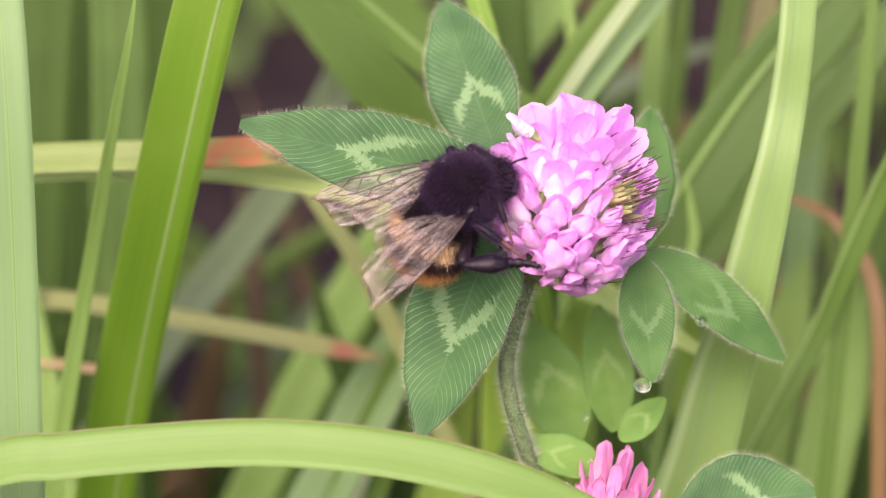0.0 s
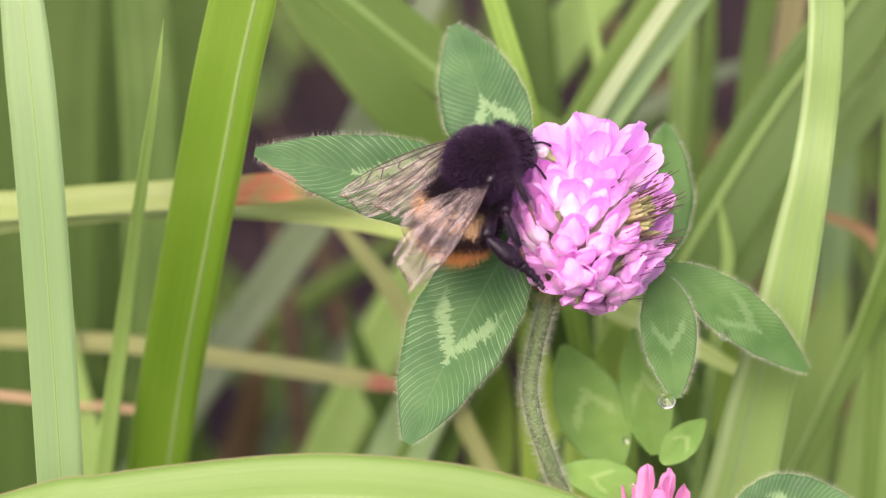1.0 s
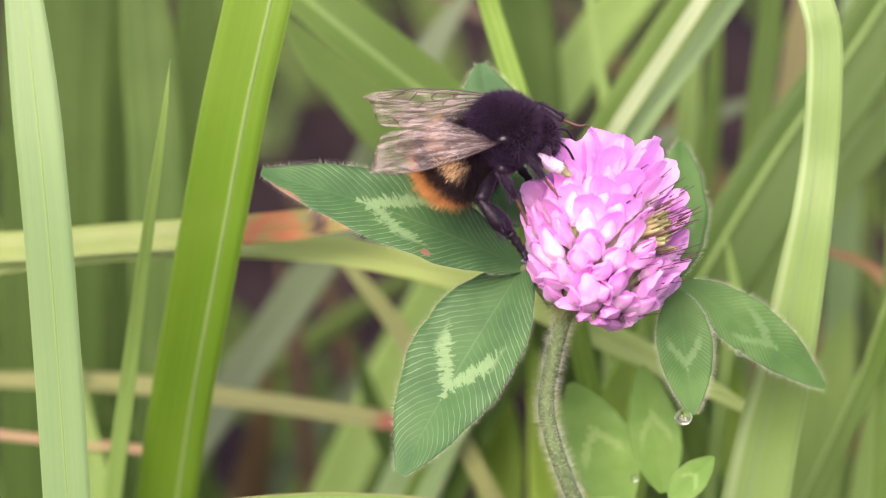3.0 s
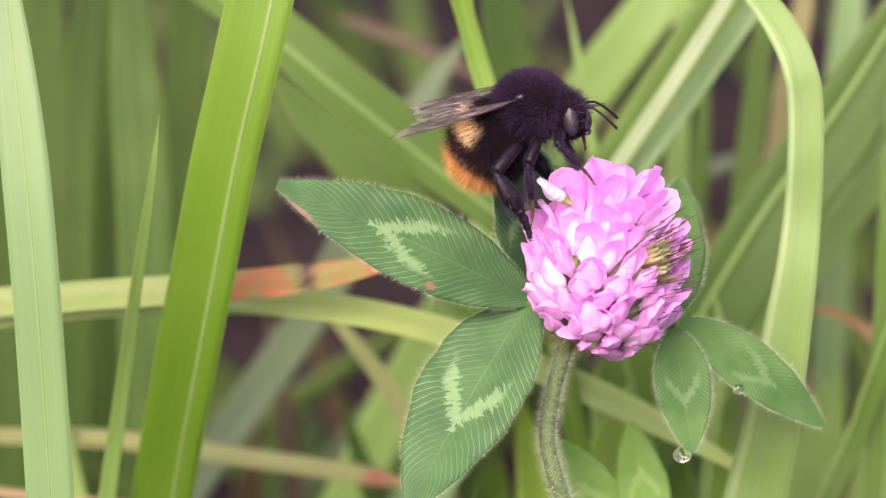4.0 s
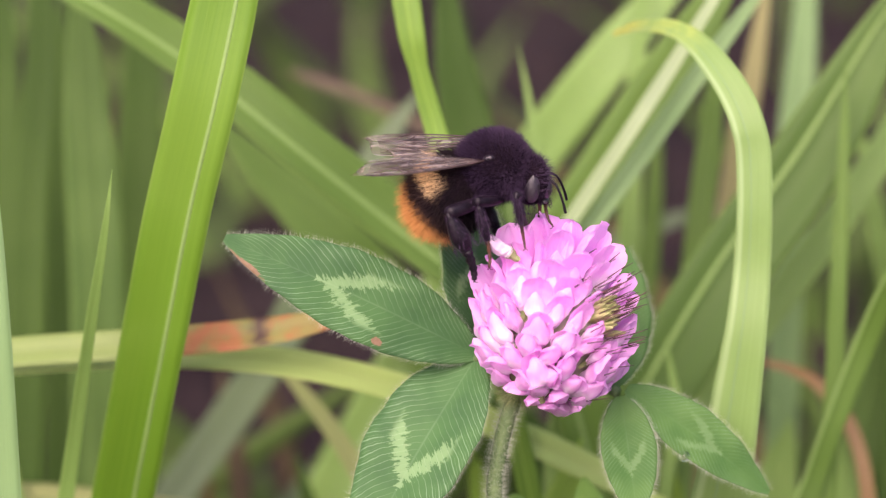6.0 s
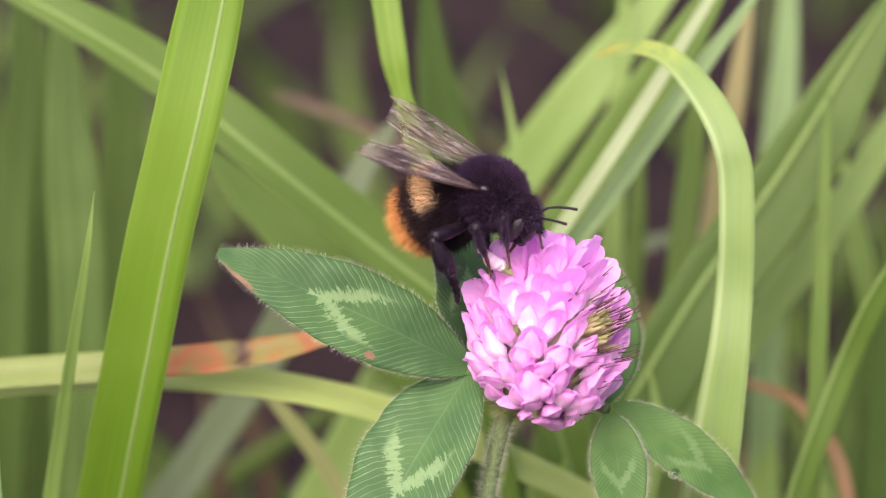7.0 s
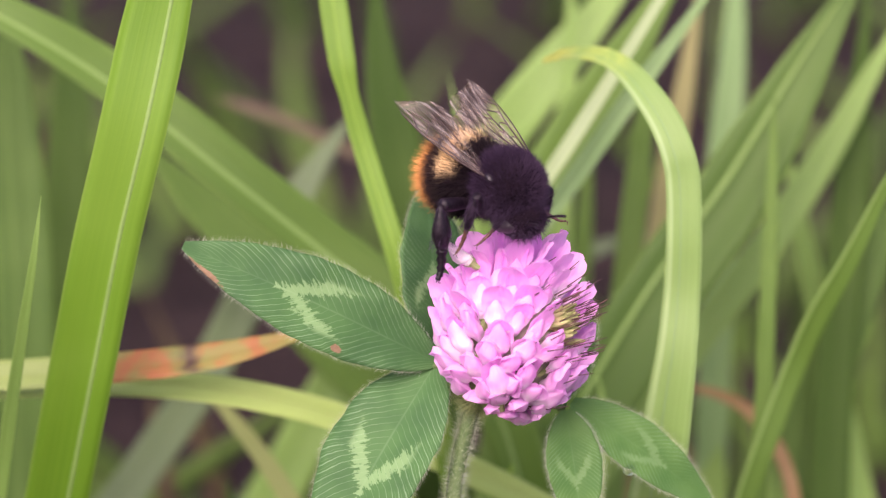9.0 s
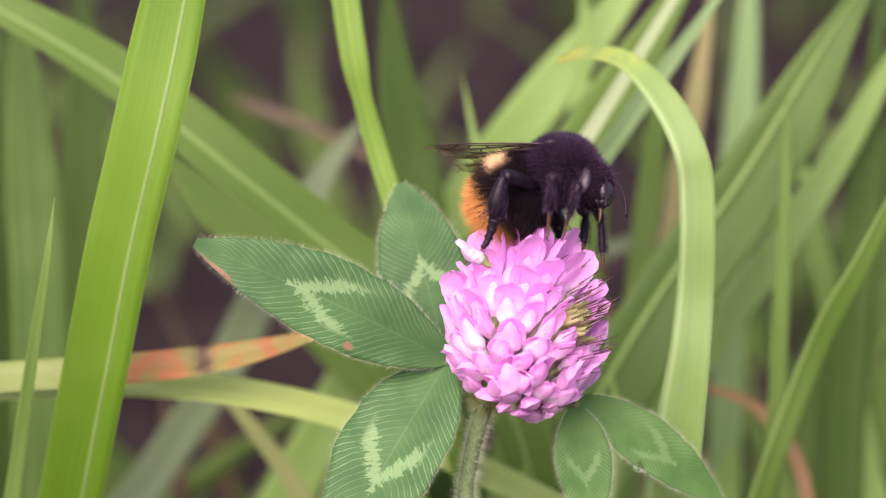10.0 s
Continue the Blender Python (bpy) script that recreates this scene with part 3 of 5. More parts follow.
    for pts, width, material, label in (
            ([(72, 800, 70), (68, 500, 70), (48, 200, 70), (30, -60, 70)], 120, GRASS_SHADE, "shade-darkened green upright grass blade"),
            ([(-60, 800, 80), (-50, 400, 80), (-30, 100, 80), (-40, -200, 80)], 80, deep, "shade-darkened green upright grass blade"),
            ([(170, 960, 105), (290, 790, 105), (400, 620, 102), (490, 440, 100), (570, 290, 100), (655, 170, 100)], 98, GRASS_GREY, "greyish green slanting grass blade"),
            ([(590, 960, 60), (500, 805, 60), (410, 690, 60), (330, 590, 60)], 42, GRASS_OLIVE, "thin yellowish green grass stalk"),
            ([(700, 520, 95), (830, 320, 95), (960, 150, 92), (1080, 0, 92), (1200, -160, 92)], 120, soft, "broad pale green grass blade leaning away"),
            ([(8, 900, 140), (10, 560, 140), (12, 240, 140), (20, -60, 140)], 110, deep, "shade-darkened green upright grass blade"),
            ([(-180, 900, 140), (-175, 560, 140), (-165, 240, 140), (-150, -60, 140)], 120, deep, "shade-darkened green upright grass blade"),
            ([(130, 820, 120), (138, 500, 120), (146, 200, 120), (150, -60, 120)], 120, deep, "shade-darkened green upright grass blade"),
            ([(-130, 900, 110), (-120, 500, 110), (-110, 200, 110), (-100, -60, 110)], 120, deep, "shade-darkened green upright grass blade"),
            # added sheet: the broad leaning blade's unlit lower half, as a darker blade
            ([(760, 740, 92), (620, 590, 92), (500, 460, 90), (380, 340, 90), (270, 225, 90)], 150, GRASS_LEAN, "dark green blade added as the broad blade's shaded lower half"),
            ([(1010, 480, 84), (1020, 260, 84), (1030, 60, 84), (1035, -150, 84)], 50, soft, "upright green grass blade"),
            ([(1170, 560, 92), (1200, 330, 92), (1235, 120, 92), (1265, -80, 92)], 62, GRASS_DRY, "tan withered grass stalk"),
            ([(1036, 580, 100), (1052, 430, 100), (1060, 300, 100), (1072, 160, 100)], 52, GRASS_MID, "upright green grass blade"),
            ([(1112, 640, 80), (1134, 440, 80), (1150, 300, 80), (1166, 150, 80), (1178, 20, 80)], 58, GRASS_MID, "upright green grass blade"),
            ([(1000, 452, 135), (1060, 425, 135), (1130, 402, 135), (1220, 395, 135)], 52, GRASS_GREY, "greyish green fallen grass blade"),
            ([(1290, 560, 110), (1300, 300, 110), (1320, 60, 110), (1330, -200, 110)], 80, pale, "pale green upright grass blade"),
            ([(1366, 860, 50), (1378, 600, 50), (1388, 330, 50), (1393, 132, 50)], 36, GRASS_MID, "thin green upright grass blade"),
            ([(1490, 960, 80), (1500, 640, 80), (1530, 300, 80), (1560, -60, 80)], 88, deep, "shade-darkened green upright grass blade"),
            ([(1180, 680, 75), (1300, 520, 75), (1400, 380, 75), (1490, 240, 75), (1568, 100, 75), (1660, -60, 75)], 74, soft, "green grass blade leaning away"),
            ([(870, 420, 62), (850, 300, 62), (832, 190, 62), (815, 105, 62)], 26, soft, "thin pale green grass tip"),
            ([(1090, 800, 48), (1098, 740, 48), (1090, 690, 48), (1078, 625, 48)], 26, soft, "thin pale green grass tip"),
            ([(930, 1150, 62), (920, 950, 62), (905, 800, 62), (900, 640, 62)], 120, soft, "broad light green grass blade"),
            ([(760, 560, 80), (735, 300, 80), (700, 120, 80), (680, -100, 80)], 120, deep, "upright grass blade in a shade-darkened green"),
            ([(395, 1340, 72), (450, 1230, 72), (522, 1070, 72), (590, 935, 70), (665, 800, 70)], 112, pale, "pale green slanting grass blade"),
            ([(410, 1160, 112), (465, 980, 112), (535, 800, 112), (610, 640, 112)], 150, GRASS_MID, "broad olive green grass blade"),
            ([(1330, 1120, 86), (1405, 880, 86), (1480, 650, 86), (1560, 450, 86), (1650, 250, 86)], 120, GRASS_SHADE, "shade-darkened green slanting grass blade"),
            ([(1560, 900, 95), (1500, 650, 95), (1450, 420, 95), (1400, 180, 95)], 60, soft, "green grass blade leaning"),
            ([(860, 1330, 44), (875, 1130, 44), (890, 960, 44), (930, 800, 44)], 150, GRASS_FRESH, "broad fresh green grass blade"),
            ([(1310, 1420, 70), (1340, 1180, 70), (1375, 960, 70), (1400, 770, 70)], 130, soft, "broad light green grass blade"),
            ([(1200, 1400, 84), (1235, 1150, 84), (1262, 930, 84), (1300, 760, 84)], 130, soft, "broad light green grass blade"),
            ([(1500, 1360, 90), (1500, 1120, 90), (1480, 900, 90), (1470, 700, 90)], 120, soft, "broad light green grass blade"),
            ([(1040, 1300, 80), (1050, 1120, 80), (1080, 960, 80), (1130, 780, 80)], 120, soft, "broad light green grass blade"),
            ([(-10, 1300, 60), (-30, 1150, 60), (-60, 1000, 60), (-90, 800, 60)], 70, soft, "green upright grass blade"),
            ([(640, 1300, 80), (560, 1130, 80), (470, 980, 80), (420, 820, 80)], 64, deep, "shade-darkened green leaning grass blade")):
        blade(pts, width, material, label, fold=0.2, group=far)
    for pts, width in (([(770, 1300, 66), (780, 1120, 66), (765, 960, 64), (730, 800, 60)], 110), ([(660, 1300, 76), (680, 1120, 76), (680, 970, 74), (650, 820, 70)], 110),
                       ([(1010, 1300, 66), (1012, 1120, 66), (1006, 960, 64), (985, 820, 60)], 120), ([(1130, 1320, 72), (1120, 1140, 72), (1100, 980, 70), (1090, 840, 66)], 110)):
        blade(pts, width, GRASS_FRESH, "broad fresh green grass blade", facing=RISE * 0.9 - AWAY * 0.7, fold=0.2, group=far)
    blade([(-260, 900, 62), (0, 905, 62), (240, 935, 62), (420, 960, 62), (560, 985, 62)], 62, GRASS_OCHRE, "ochre grass blade reddening at its end", facing=RISE * 0.9 - AWAY * 0.6, root=False, group=far)
    blade([(-330, 990, 60), (-120, 1010, 60), (0, 1022, 60), (90, 1030, 62)], 26, GRASS_STRAW, "thin straw-coloured dead stalk", facing=RISE * 0.9 - AWAY * 0.6, root=False, group=far)
    blade([(1440, 1010, 64), (1432, 880, 64), (1405, 780, 66), (1345, 702, 70), (1270, 668, 70), (1180, 660, 72)], 32, GRASS_CURL, "curled rust-brown dead grass stalk", group=far)
    blade([(760, 300, 130), (640, 245, 130), (520, 190, 130), (400, 150, 130)], 34, GRASS_TAN, "thin brown dead stalk", root=False, group=far)
    blade([(330, 960, 130), (315, 820, 130), (300, 760, 130), (285, 640, 130)], 52, GRASS_TAN, "short brown dead grass stalk", group=far)
    return bent


def build_meadow():
    """The rest of the grass: past counting, one object."""
    rnd = random.Random(11)
    bm = bmesh.new()
    for k in range(330):
        y = 0.115 + 0.90 * rnd.random() ** 1.7
        x = rnd.uniform(-1, 1) * (0.10 + 0.33 * y)
        if noise.noise(Vector((x * 14, y * 9, 7.7))) < (-0.04 if y < 0.4 else 0.15):
            continue
        lean = Vector((rnd.gauss(0, 0.35), rnd.gauss(0, 0.2), 1)).normalized()
        tall = rnd.uniform(0.05, 0.16) * (0.8 if y < 0.16 else 1.0)
        bow = Vector((rnd.gauss(0, 0.35), rnd.gauss(0, 0.25), -rnd.uniform(0, 0.25)))
        base = Vector((x, y, -0.01))
        way = [base + lean * (tall * s) + bow * (tall * s * s) for s in (i / 9 for i in range(10))]
        w = rnd.uniform(0.0028, 0.0062)
        ribbon(bm, way, lambda s: w * max(0.03, (1 - s ** 3)), Vector((rnd.gauss(0, 0.6), -1, 0.4)), 0.25, 2, 0.0003, rnd.uniform(-1, 1))
    for k in range(1500):
        q, r = rnd.uniform(0, 6.28319), 0.15 + 1.35 * math.sqrt(rnd.random())
        x, y = r * math.cos(q), r * math.sin(q)
        if y > -0.34 and abs(x) < 0.14 + 0.36 * (y + 0.34):
            continue
        lean = Vector((rnd.gauss(0, 0.35), rnd.gauss(0, 0.35), 1)).normalized()
        tall = rnd.uniform(0.06, 0.20)
        bow = Vector((rnd.gauss(0, 0.35), rnd.gauss(0, 0.35), -rnd.uniform(0, 0.25)))
        way = [Vector((x, y, -0.01)) + lean * (tall * s) + bow * (tall * s * s) for s in (i / 6 for i in range(7))]
        w = rnd.uniform(0.0028, 0.0062)
        ribbon(bm, way, lambda s: w * max(0.03, (1 - s ** 3)), Vector((rnd.gauss(0, 1), rnd.gauss(0, 1), 0.4)), 0.25, 2, 0.0003, rnd.uniform(-1, 1))
    for k in range(4200):
        q, r = rnd.uniform(0, 6.28319), 1.5 + 4.5 * rnd.random() ** 0.8
        x, y = r * math.cos(q), r * math.sin(q)
        lean = Vector((rnd.gauss(0, 0.35), rnd.gauss(0, 0.35), 1)).normalized()
        tall = rnd.uniform(0.10, 0.30)
        bow = Vector((rnd.gauss(0, 0.35), rnd.gauss(0, 0.35), -rnd.uniform(0, 0.25)))
        way = [Vector((x, y, -0.01)) + lean * (tall * s) + bow * (tall * s * s) for s in (0, 0.35, 0.7, 1.0)]
        w = rnd.uniform(0.005, 0.012)
        ribbon(bm, way, lambda s: w * max(0.03, (1 - s ** 3)), Vector((rnd.gauss(0, 1), rnd.gauss(0, 1), 0.4)), 0.25, 2, 0.0005)
    tagged(part("meadow_grass", bm, MEADOW), "dense green meadow grass with brown thatch between", "grass", kind="stuff")


# ---------------------------------------------------------------- clover
def leaflet(name, node, tip, width, material, parent, tilt=(0, 0), fold=0.16, sag=0.05, label="", pull=0.0, hairs=True):
    """A clover leaflet from its node to its tip. tilt: how its face turns from the viewer (across, up)."""
    a, b = spot(*node), spot(*tip)
    d = (b - a)
    size = d.length
    d.normalize()
    face = (-AWAY + RIGHT * tilt[0] + RISE * tilt[1]).normalized()
    face = (face - d * face.dot(d)).normalized()
    n = 34
    way = [a + (b - a) * (i / n) + face * (sag * size * math.sin(math.pi * min(1, i / n * 1.05)) - sag * 0.6 * size * (i / n) ** 3) for i in range(n + 1)]
    w = width * GRAIN * 0.5

    def half(s):
        q = 0.02 + 0.98 * s
        return max(0.00035, w * (math.sin(math.pi * min(1.0, q ** (0.85 + pull)) * 0.985) ** 0.78) * (1 + 0.012 * math.sin(s * 160)))

    bm = bmesh.new()
    rows = ribbon(bm, way, half, face, fold, 14, 0.00022, wave=0.05)
    bmesh.ops.recalc_face_normals(bm, faces=bm.faces)
    for f in bm.faces:
        f.smooth = True
    if hairs:
        rnd = random.Random(int(width * 7 + node[0]))
        for i in range(1, n):
            for j in range(17):
                u = rnd.random()
                p = i + u
                if p >= n:
                    continue
                for e, sgn in ((0, -1), (14, 1)):
                    root = rows[i][e].co.lerp(rows[i + 1][e].co, u)
                    out = (root - way[i].lerp(way[i + 1], u)).normalized()
                    hair(bm, root, out + d * rnd.uniform(-0.1, 0.9) + face * rnd.uniform(-0.2, 0.8), rnd.uniform(0.0003, 0.0011), 0.000012, 1)
    return part(name, bm, [material, DOWN], parent, label, a, smooth=False)


def floret_mesh(seed, skins=None, tall=0.0):
    """One floret along +z: a plump folded front of wings and keel, and the standard petal behind it on the +x side. tall: how far the standard towers."""
    rnd = random.Random(seed)
    bm = bmesh.new()
    uvl = bm.loops.layers.uv.verify()
    mm = 0.001

    def skin(grid, mat, loop_round=False):
        rows, cols = len(grid) - 1, len(grid[0]) - (0 if loop_round else 1)
        for i in range(rows):
            for j in range(cols):
                k = (j + 1) % len(grid[0])
                f = bm.faces.new((grid[i][j], grid[i][k], grid[i + 1][k], grid[i + 1][j]))
                f.material_index, f.smooth = mat, True
                for loop, (a, b) in zip(f.loops, ((i, j), (i, j + 1), (i + 1, j + 1), (i + 1, j))):
                    loop[uvl].uv = (a / rows, b / cols)

    # the front: an egg drawn to a soft point, with a shallow groove where its two wings meet
    wide, deep, tilt = rnd.uniform(1.35, 1.75), rnd.uniform(0.95, 1.25), rnd.uniform(-0.45, 0.45)
    long = rnd.uniform(4.6, 5.3) * (1 - 0.2 * tall)
    cut = rnd.choice((-0.5, 0.5)) * rnd.uniform(0.5, 1.0)
    grid = []
    for i in range(13):
        s = i / 12
        r = max(0.04, math.sin(math.pi * min(0.995, 0.10 + 0.90 * s ** 0.82)) ** 0.62 * (1.0 - 0.22 * max(0.0, s - 0.6)))
        ring = []
        for j in range(14):
            q = 6.28319 * j / 14
            front = math.exp(-((1 + math.cos(q + cut)) / 0.05))
            x = (math.cos(q) * deep * (1 - 0.20 * front * math.sin(s * 3.1)) - 0.45) * r + 0.9 * (s - 0.45) ** 2
            y = math.sin(q) * wide * r + tilt * s * s
            ring.append(bm.verts.new(Vector((x, y, 1.5 + long * s)) * mm))
        grid.append(ring)
    skin(grid, 1, True)
    # the standard: a broad sheet that cups the front at its sides and stands above it
    high = rnd.uniform(5.6, 6.4) + 1.7 * tall
    span, curl = rnd.uniform(1.85, 2.15) + 0.3 * tall, rnd.uniform(-0.6, 0.6) - 0.5 * tall
    point = rnd.uniform(1.9, 2.8) + 2.2 * tall
    grid = []
    for i in range(17):
        s = i / 16
        h = span * (0.35 + 0.65 * math.sin(min(1.0, s * 1.5) * 1.5708)) * math.sqrt(max(0.0, 1 - max(0.0, (s - 0.45) / 0.55) ** point)) + 0.03
        row = []
        for j in range(13):
            t = j / 6 - 1
            x = 0.95 - (1.75 - 0.5 * tall) * t * t * (0.45 + 0.55 * (1 - s)) + curl * s ** 3 + 0.18 * math.sin(t * 3 + seed * 2) * s * s - 0.28 * math.exp(-(t / 0.16) ** 2) * s
            z = 1.2 + high * s - 0.22 * (1 - abs(t)) * s ** 6 * tall + 0.10 * math.sin(t * 6 + seed) * s
            row.append(bm.verts.new(Vector((x, h * t, z)) * mm))
        grid.append(row)
    skin(grid, 0)
    # pale neck and its green toothed sheath
    tube(bm, [Vector((-0.1 * mm, 0, z * mm)) for z in (0.2, 1.0, 1.8, 2.4)], lambda s: (0.62 + 0.35 * s) * mm, 7, 1)
    tube(bm, [Vector((0, 0, z * mm)) for z in (-1.4, -0.6, 0.2, 0.7)], lambda s: (0.55 + 0.3 * s) * mm, 7, 2)
    for k in range(7):
        q = 6.283 * k / 7 + rnd.random()
        hair(bm, Vector((math.cos(q), math.sin(q), 0.6)) * 0.85 * mm, Vector((math.cos(q) * 0.5, math.sin(q) * 0.5, 1)), 2.0 * mm, 0.09 * mm, 2)
    for v in bm.verts:      # softly crumpled
        q = v.co * 900 + Vector((seed * 3.7, 0, 0))
        v.co += Vector((noise.noise(q), noise.noise(q + Vector((9, 0, 0))), noise.noise(q + Vector((0, 9, 0))))) * 0.30 * mm
    me = bpy.data.meshes.new("floret")
    bm.to_mesh(me)
    bm.free()
    for m in skins or (PETAL, PETAL_FRONT, CALYX):
        me.materials.append(m)
    return me


def head_of_florets(parent, centre, semi, apex, foot, count, lean, seed, bare=0.86, size=1.0, slim=1.0, skins=None):
    """A clover head: a greenish core and florets all round it that lean up and to the apex; the foot is left bare for the stem."""
    meshes = [[floret_mesh(seed * 10 + k, skins, tall) for k in range(5)] for tall in (0.0, 0.45, 1.0)]
    bm = bmesh.new()
    ball(bm, centre, [q * 0.66 for q in semi], seg=18, rings=12)
    core = part("flower_head", bm, PITH, parent, "rounded pink clover head", centre)
    up = stage(0.12, 0.97, -0.15).normalized()
    for k in range(count):
        rnd = random.Random(seed * 1000 + k)
        z = 1 - 2 * (k + 0.5) / count
        q = k * 2.39996 + rnd.uniform(-0.12, 0.12)
        r = math.sqrt(1 - z * z)
        n = Vector((r * math.cos(q), r * math.sin(q), z + rnd.uniform(-0.03, 0.03))).normalized()
        near = n.dot(apex)
        if near > bare or n.dot(foot) > 0.80:
            continue
        flat = Vector([n[i] * semi[i] for i in range(3)])
        rise = n.dot(up)
        axis = (n * (0.66 if rise > -0.5 else 0.5) + up * (0.78 if rise > -0.3 else max(0.25, 0.78 + 1.0 * (rise + 0.3))) + apex * lean * max(0.0, near) ** 2 + stage(0, 0, -0.3 if rise < -0.45 else 0)
                + Vector((rnd.gauss(0, 0.14), rnd.gauss(0, 0.14), rnd.gauss(0, 0.14)))).normalized()
        x = -(n - axis * n.dot(axis)).normalized() if n.dot(axis) < 0.97 else (up - axis * up.dot(axis)).normalized()
        x = Matrix.Rotation(rnd.gauss(0, 0.4), 3, axis) @ x
        y = axis.cross(x)
        turn = Matrix((x, y, axis)).transposed().to_4x4()
        ob = new("floret", meshes[2 if rise > 0.62 else 1 if rise > 0.25 else 0][k % 5])
        ob.parent = core
        g = size * rnd.uniform(0.84, 1.14) * (0.82 if near > bare - 0.1 or rise < -0.6 else 1.0)
        thin = slim * (0.72 if near > bare - 0.16 else 1.0)
        ob.matrix_basis = Matrix.Translation(flat * 0.86 - axis * 0.0046 * g) @ turn @ Matrix.Diagonal((g * thin, g * thin, g, 1))
    return core


def stage(u, v, w):
    """A direction: across, up the stage, away."""
    return RIGHT * u + RISE * v + AWAY * w


def build_clover():
    root = spot(880, 1250, 6)
    root.z = 0.0
    plant = tagged(empty("red_clover", root), "red clover with a pink head and hairy marked leaves", "clover")
    rnd = random.Random(5)
    # stem with its down
    way = spline([spot(872, 690, 4), spot(856, 740, 3), spot(842, 800, 3), spot(834, 870, 3), spot(849, 940, 3), spot(874, 1010, 4), spot(896, 1080, 6), spot(896, 1080, 6).lerp(root, 0.12), spot(896, 1080, 6).lerp(root, 0.3), spot(896, 1080, 6).lerp(root, 0.6), root + Vector((0, 0, -0.02))], 80)
    bm = bmesh.new()
    tube(bm, way, lambda s: 0.0011, 10)
    stem = part("stem", bm, STEM, plant, "hairy green stem", way[0])
    bm = bmesh.new()
    for k in range(6500):
        i = rnd.randrange(0, 52)
        c = way[i].lerp(way[i + 1], rnd.random())
        d = (way[i + 1] - way[i]).normalized()
        out = d.cross(Vector((rnd.gauss(0, 1), rnd.gauss(0, 1), rnd.gauss(0, 1)))).normalized()
        hair(bm, c + out * 0.00105, out + d * rnd.uniform(-0.7, 0.2), rnd.uniform(0.0006, 0.0017), 0.000014)
    part("down", bm, DOWN, stem, "fine pale hairs", way[0])
    # head
    centre = spot(937, 575, 0)
    apex, foot = stage(0.80, 0.20, -0.58).normalized(), stage(-0.5, -0.85, 0.25).normalized()
    semi = (147 * GRAIN, 145 * GRAIN, 168 * GRAIN)
    core = head_of_florets(plant, centre, semi, apex, foot, 138, 0.8, 3, 0.945, 0.99)
    ob = new("floret", floret_mesh(77, (PETAL_WHITE, PETAL_WHITE, CALYX)))
    ob.parent = core
    z = stage(-0.80, 0.58, -0.15).normalized()
    x = stage(0.75, 0.6, -0.2)
    x = (x - z * x.dot(z)).normalized()
    ob.matrix_basis = Matrix.Translation(spot(868, 449, -6) - centre) @ Matrix((x, z.cross(x), z)).transposed().to_4x4() @ Matrix.Diagonal((0.78, 0.78, 0.62, 1))
    ob["label"] = "nearly white floret"
    # unopened crown: buds and bristles
    bm = bmesh.new()
    for k in range(24):
        n = (apex + Vector((rnd.gauss(0, 0.13), rnd.gauss(0, 0.13), rnd.gauss(0, 0.13)))).normalized()
        p = centre + Vector([n[i] * semi[i] for i in range(3)]) * 0.84
        d = (n + stage(0.35, 0.2, 0)).normalized()
        tube(bm, [p - d * 0.003, p - d * 0.0004, p + d * 0.0003, p + d * 0.0008], lambda s: 0.00055 * (1 - 0.75 * s), 7)
    part("bud_crown", bm, plain("bud_green", (0.27, 0.31, 0.10), (0.46, 0.43, 0.22), 0.6), core, "yellow-green unopened buds", centre)
    bm = bmesh.new()
    for k in range(66):
        n = (apex + Vector((rnd.gauss(0, 0.30), rnd.gauss(0, 0.34), rnd.gauss(0, 0.38)))).normalized()
        p = centre + Vector([n[i] * semi[i] for i in range(3)]) * 0.93
        d = (n * 0.45 + stage(0.85, 0.45, -0.1) + Vector((rnd.gauss(0, 0.13), rnd.gauss(0, 0.13), rnd.gauss(0, 0.13)))).normalized()
        long = rnd.uniform(0.0016, 0.0036)
        tube(bm, [p, p + d * long * 0.6, p + d * long], lambda s: 0.00011 * (1 - 0.5 * s), 4)
    part("bristles", bm, BRISTLE, core, "thin brown calyx bristles", centre)
    # green foot of the head
    bm = bmesh.new()
    ball(bm, centre + foot * 0.0078, (0.0036, 0.0036, 0.0036), seg=18, rings=12)
    for k in range(420):
        n = (foot + Vector((rnd.gauss(0, 0.55), rnd.gauss(0, 0.55), rnd.gauss(0, 0.55)))).normalized()
        p = centre + foot * 0.0078 + n * 0.0034
        hair(bm, p, n + Vector((0, 0, 0.5)), rnd.uniform(0.0010, 0.0024), 0.00007)
    part("calyx", bm, CALYX, core, "green hairy calyx under the petals", centre)
    # three-part leaves
    node = (802, 620, 4)
    bm = bmesh.new()
    tube(bm, spline([spot(*node), spot(825, 645, 5), spot(858, 690, 5)], 8), lambda s: 0.0009, 7)
    leaf = part("leaf", bm, STEM, plant, "three-part clover leaf", spot(*node))
    broad = leaflet("leaflet", node, (357, 412, -2), 156, LEAF_EATEN, leaf, (-0.1, 0.35), 0.14, 0.05, "leaflet with a pale chevron and nibbled brown edge")
    low = leaflet("leaflet", node, (587, 990, -5), 196, LEAF, leaf, (-0.35, 0.25), 0.16, 0.05)
    turning = leaflet("leaflet", (806, 606, 7), (752, 312, 14), 160, LEAF_UPPER, leaf, (-0.15, 0.1), 0.14, 0.04)
    node = (1030, 700, 7)
    bm = bmesh.new()
    tube(bm, spline([spot(*node), spot(975, 680, 10), spot(880, 700, 7)], 8), lambda s: 0.0008, 7)
    other = part("leaf", bm, STEM, plant, "three-part clover leaf", spot(*node))
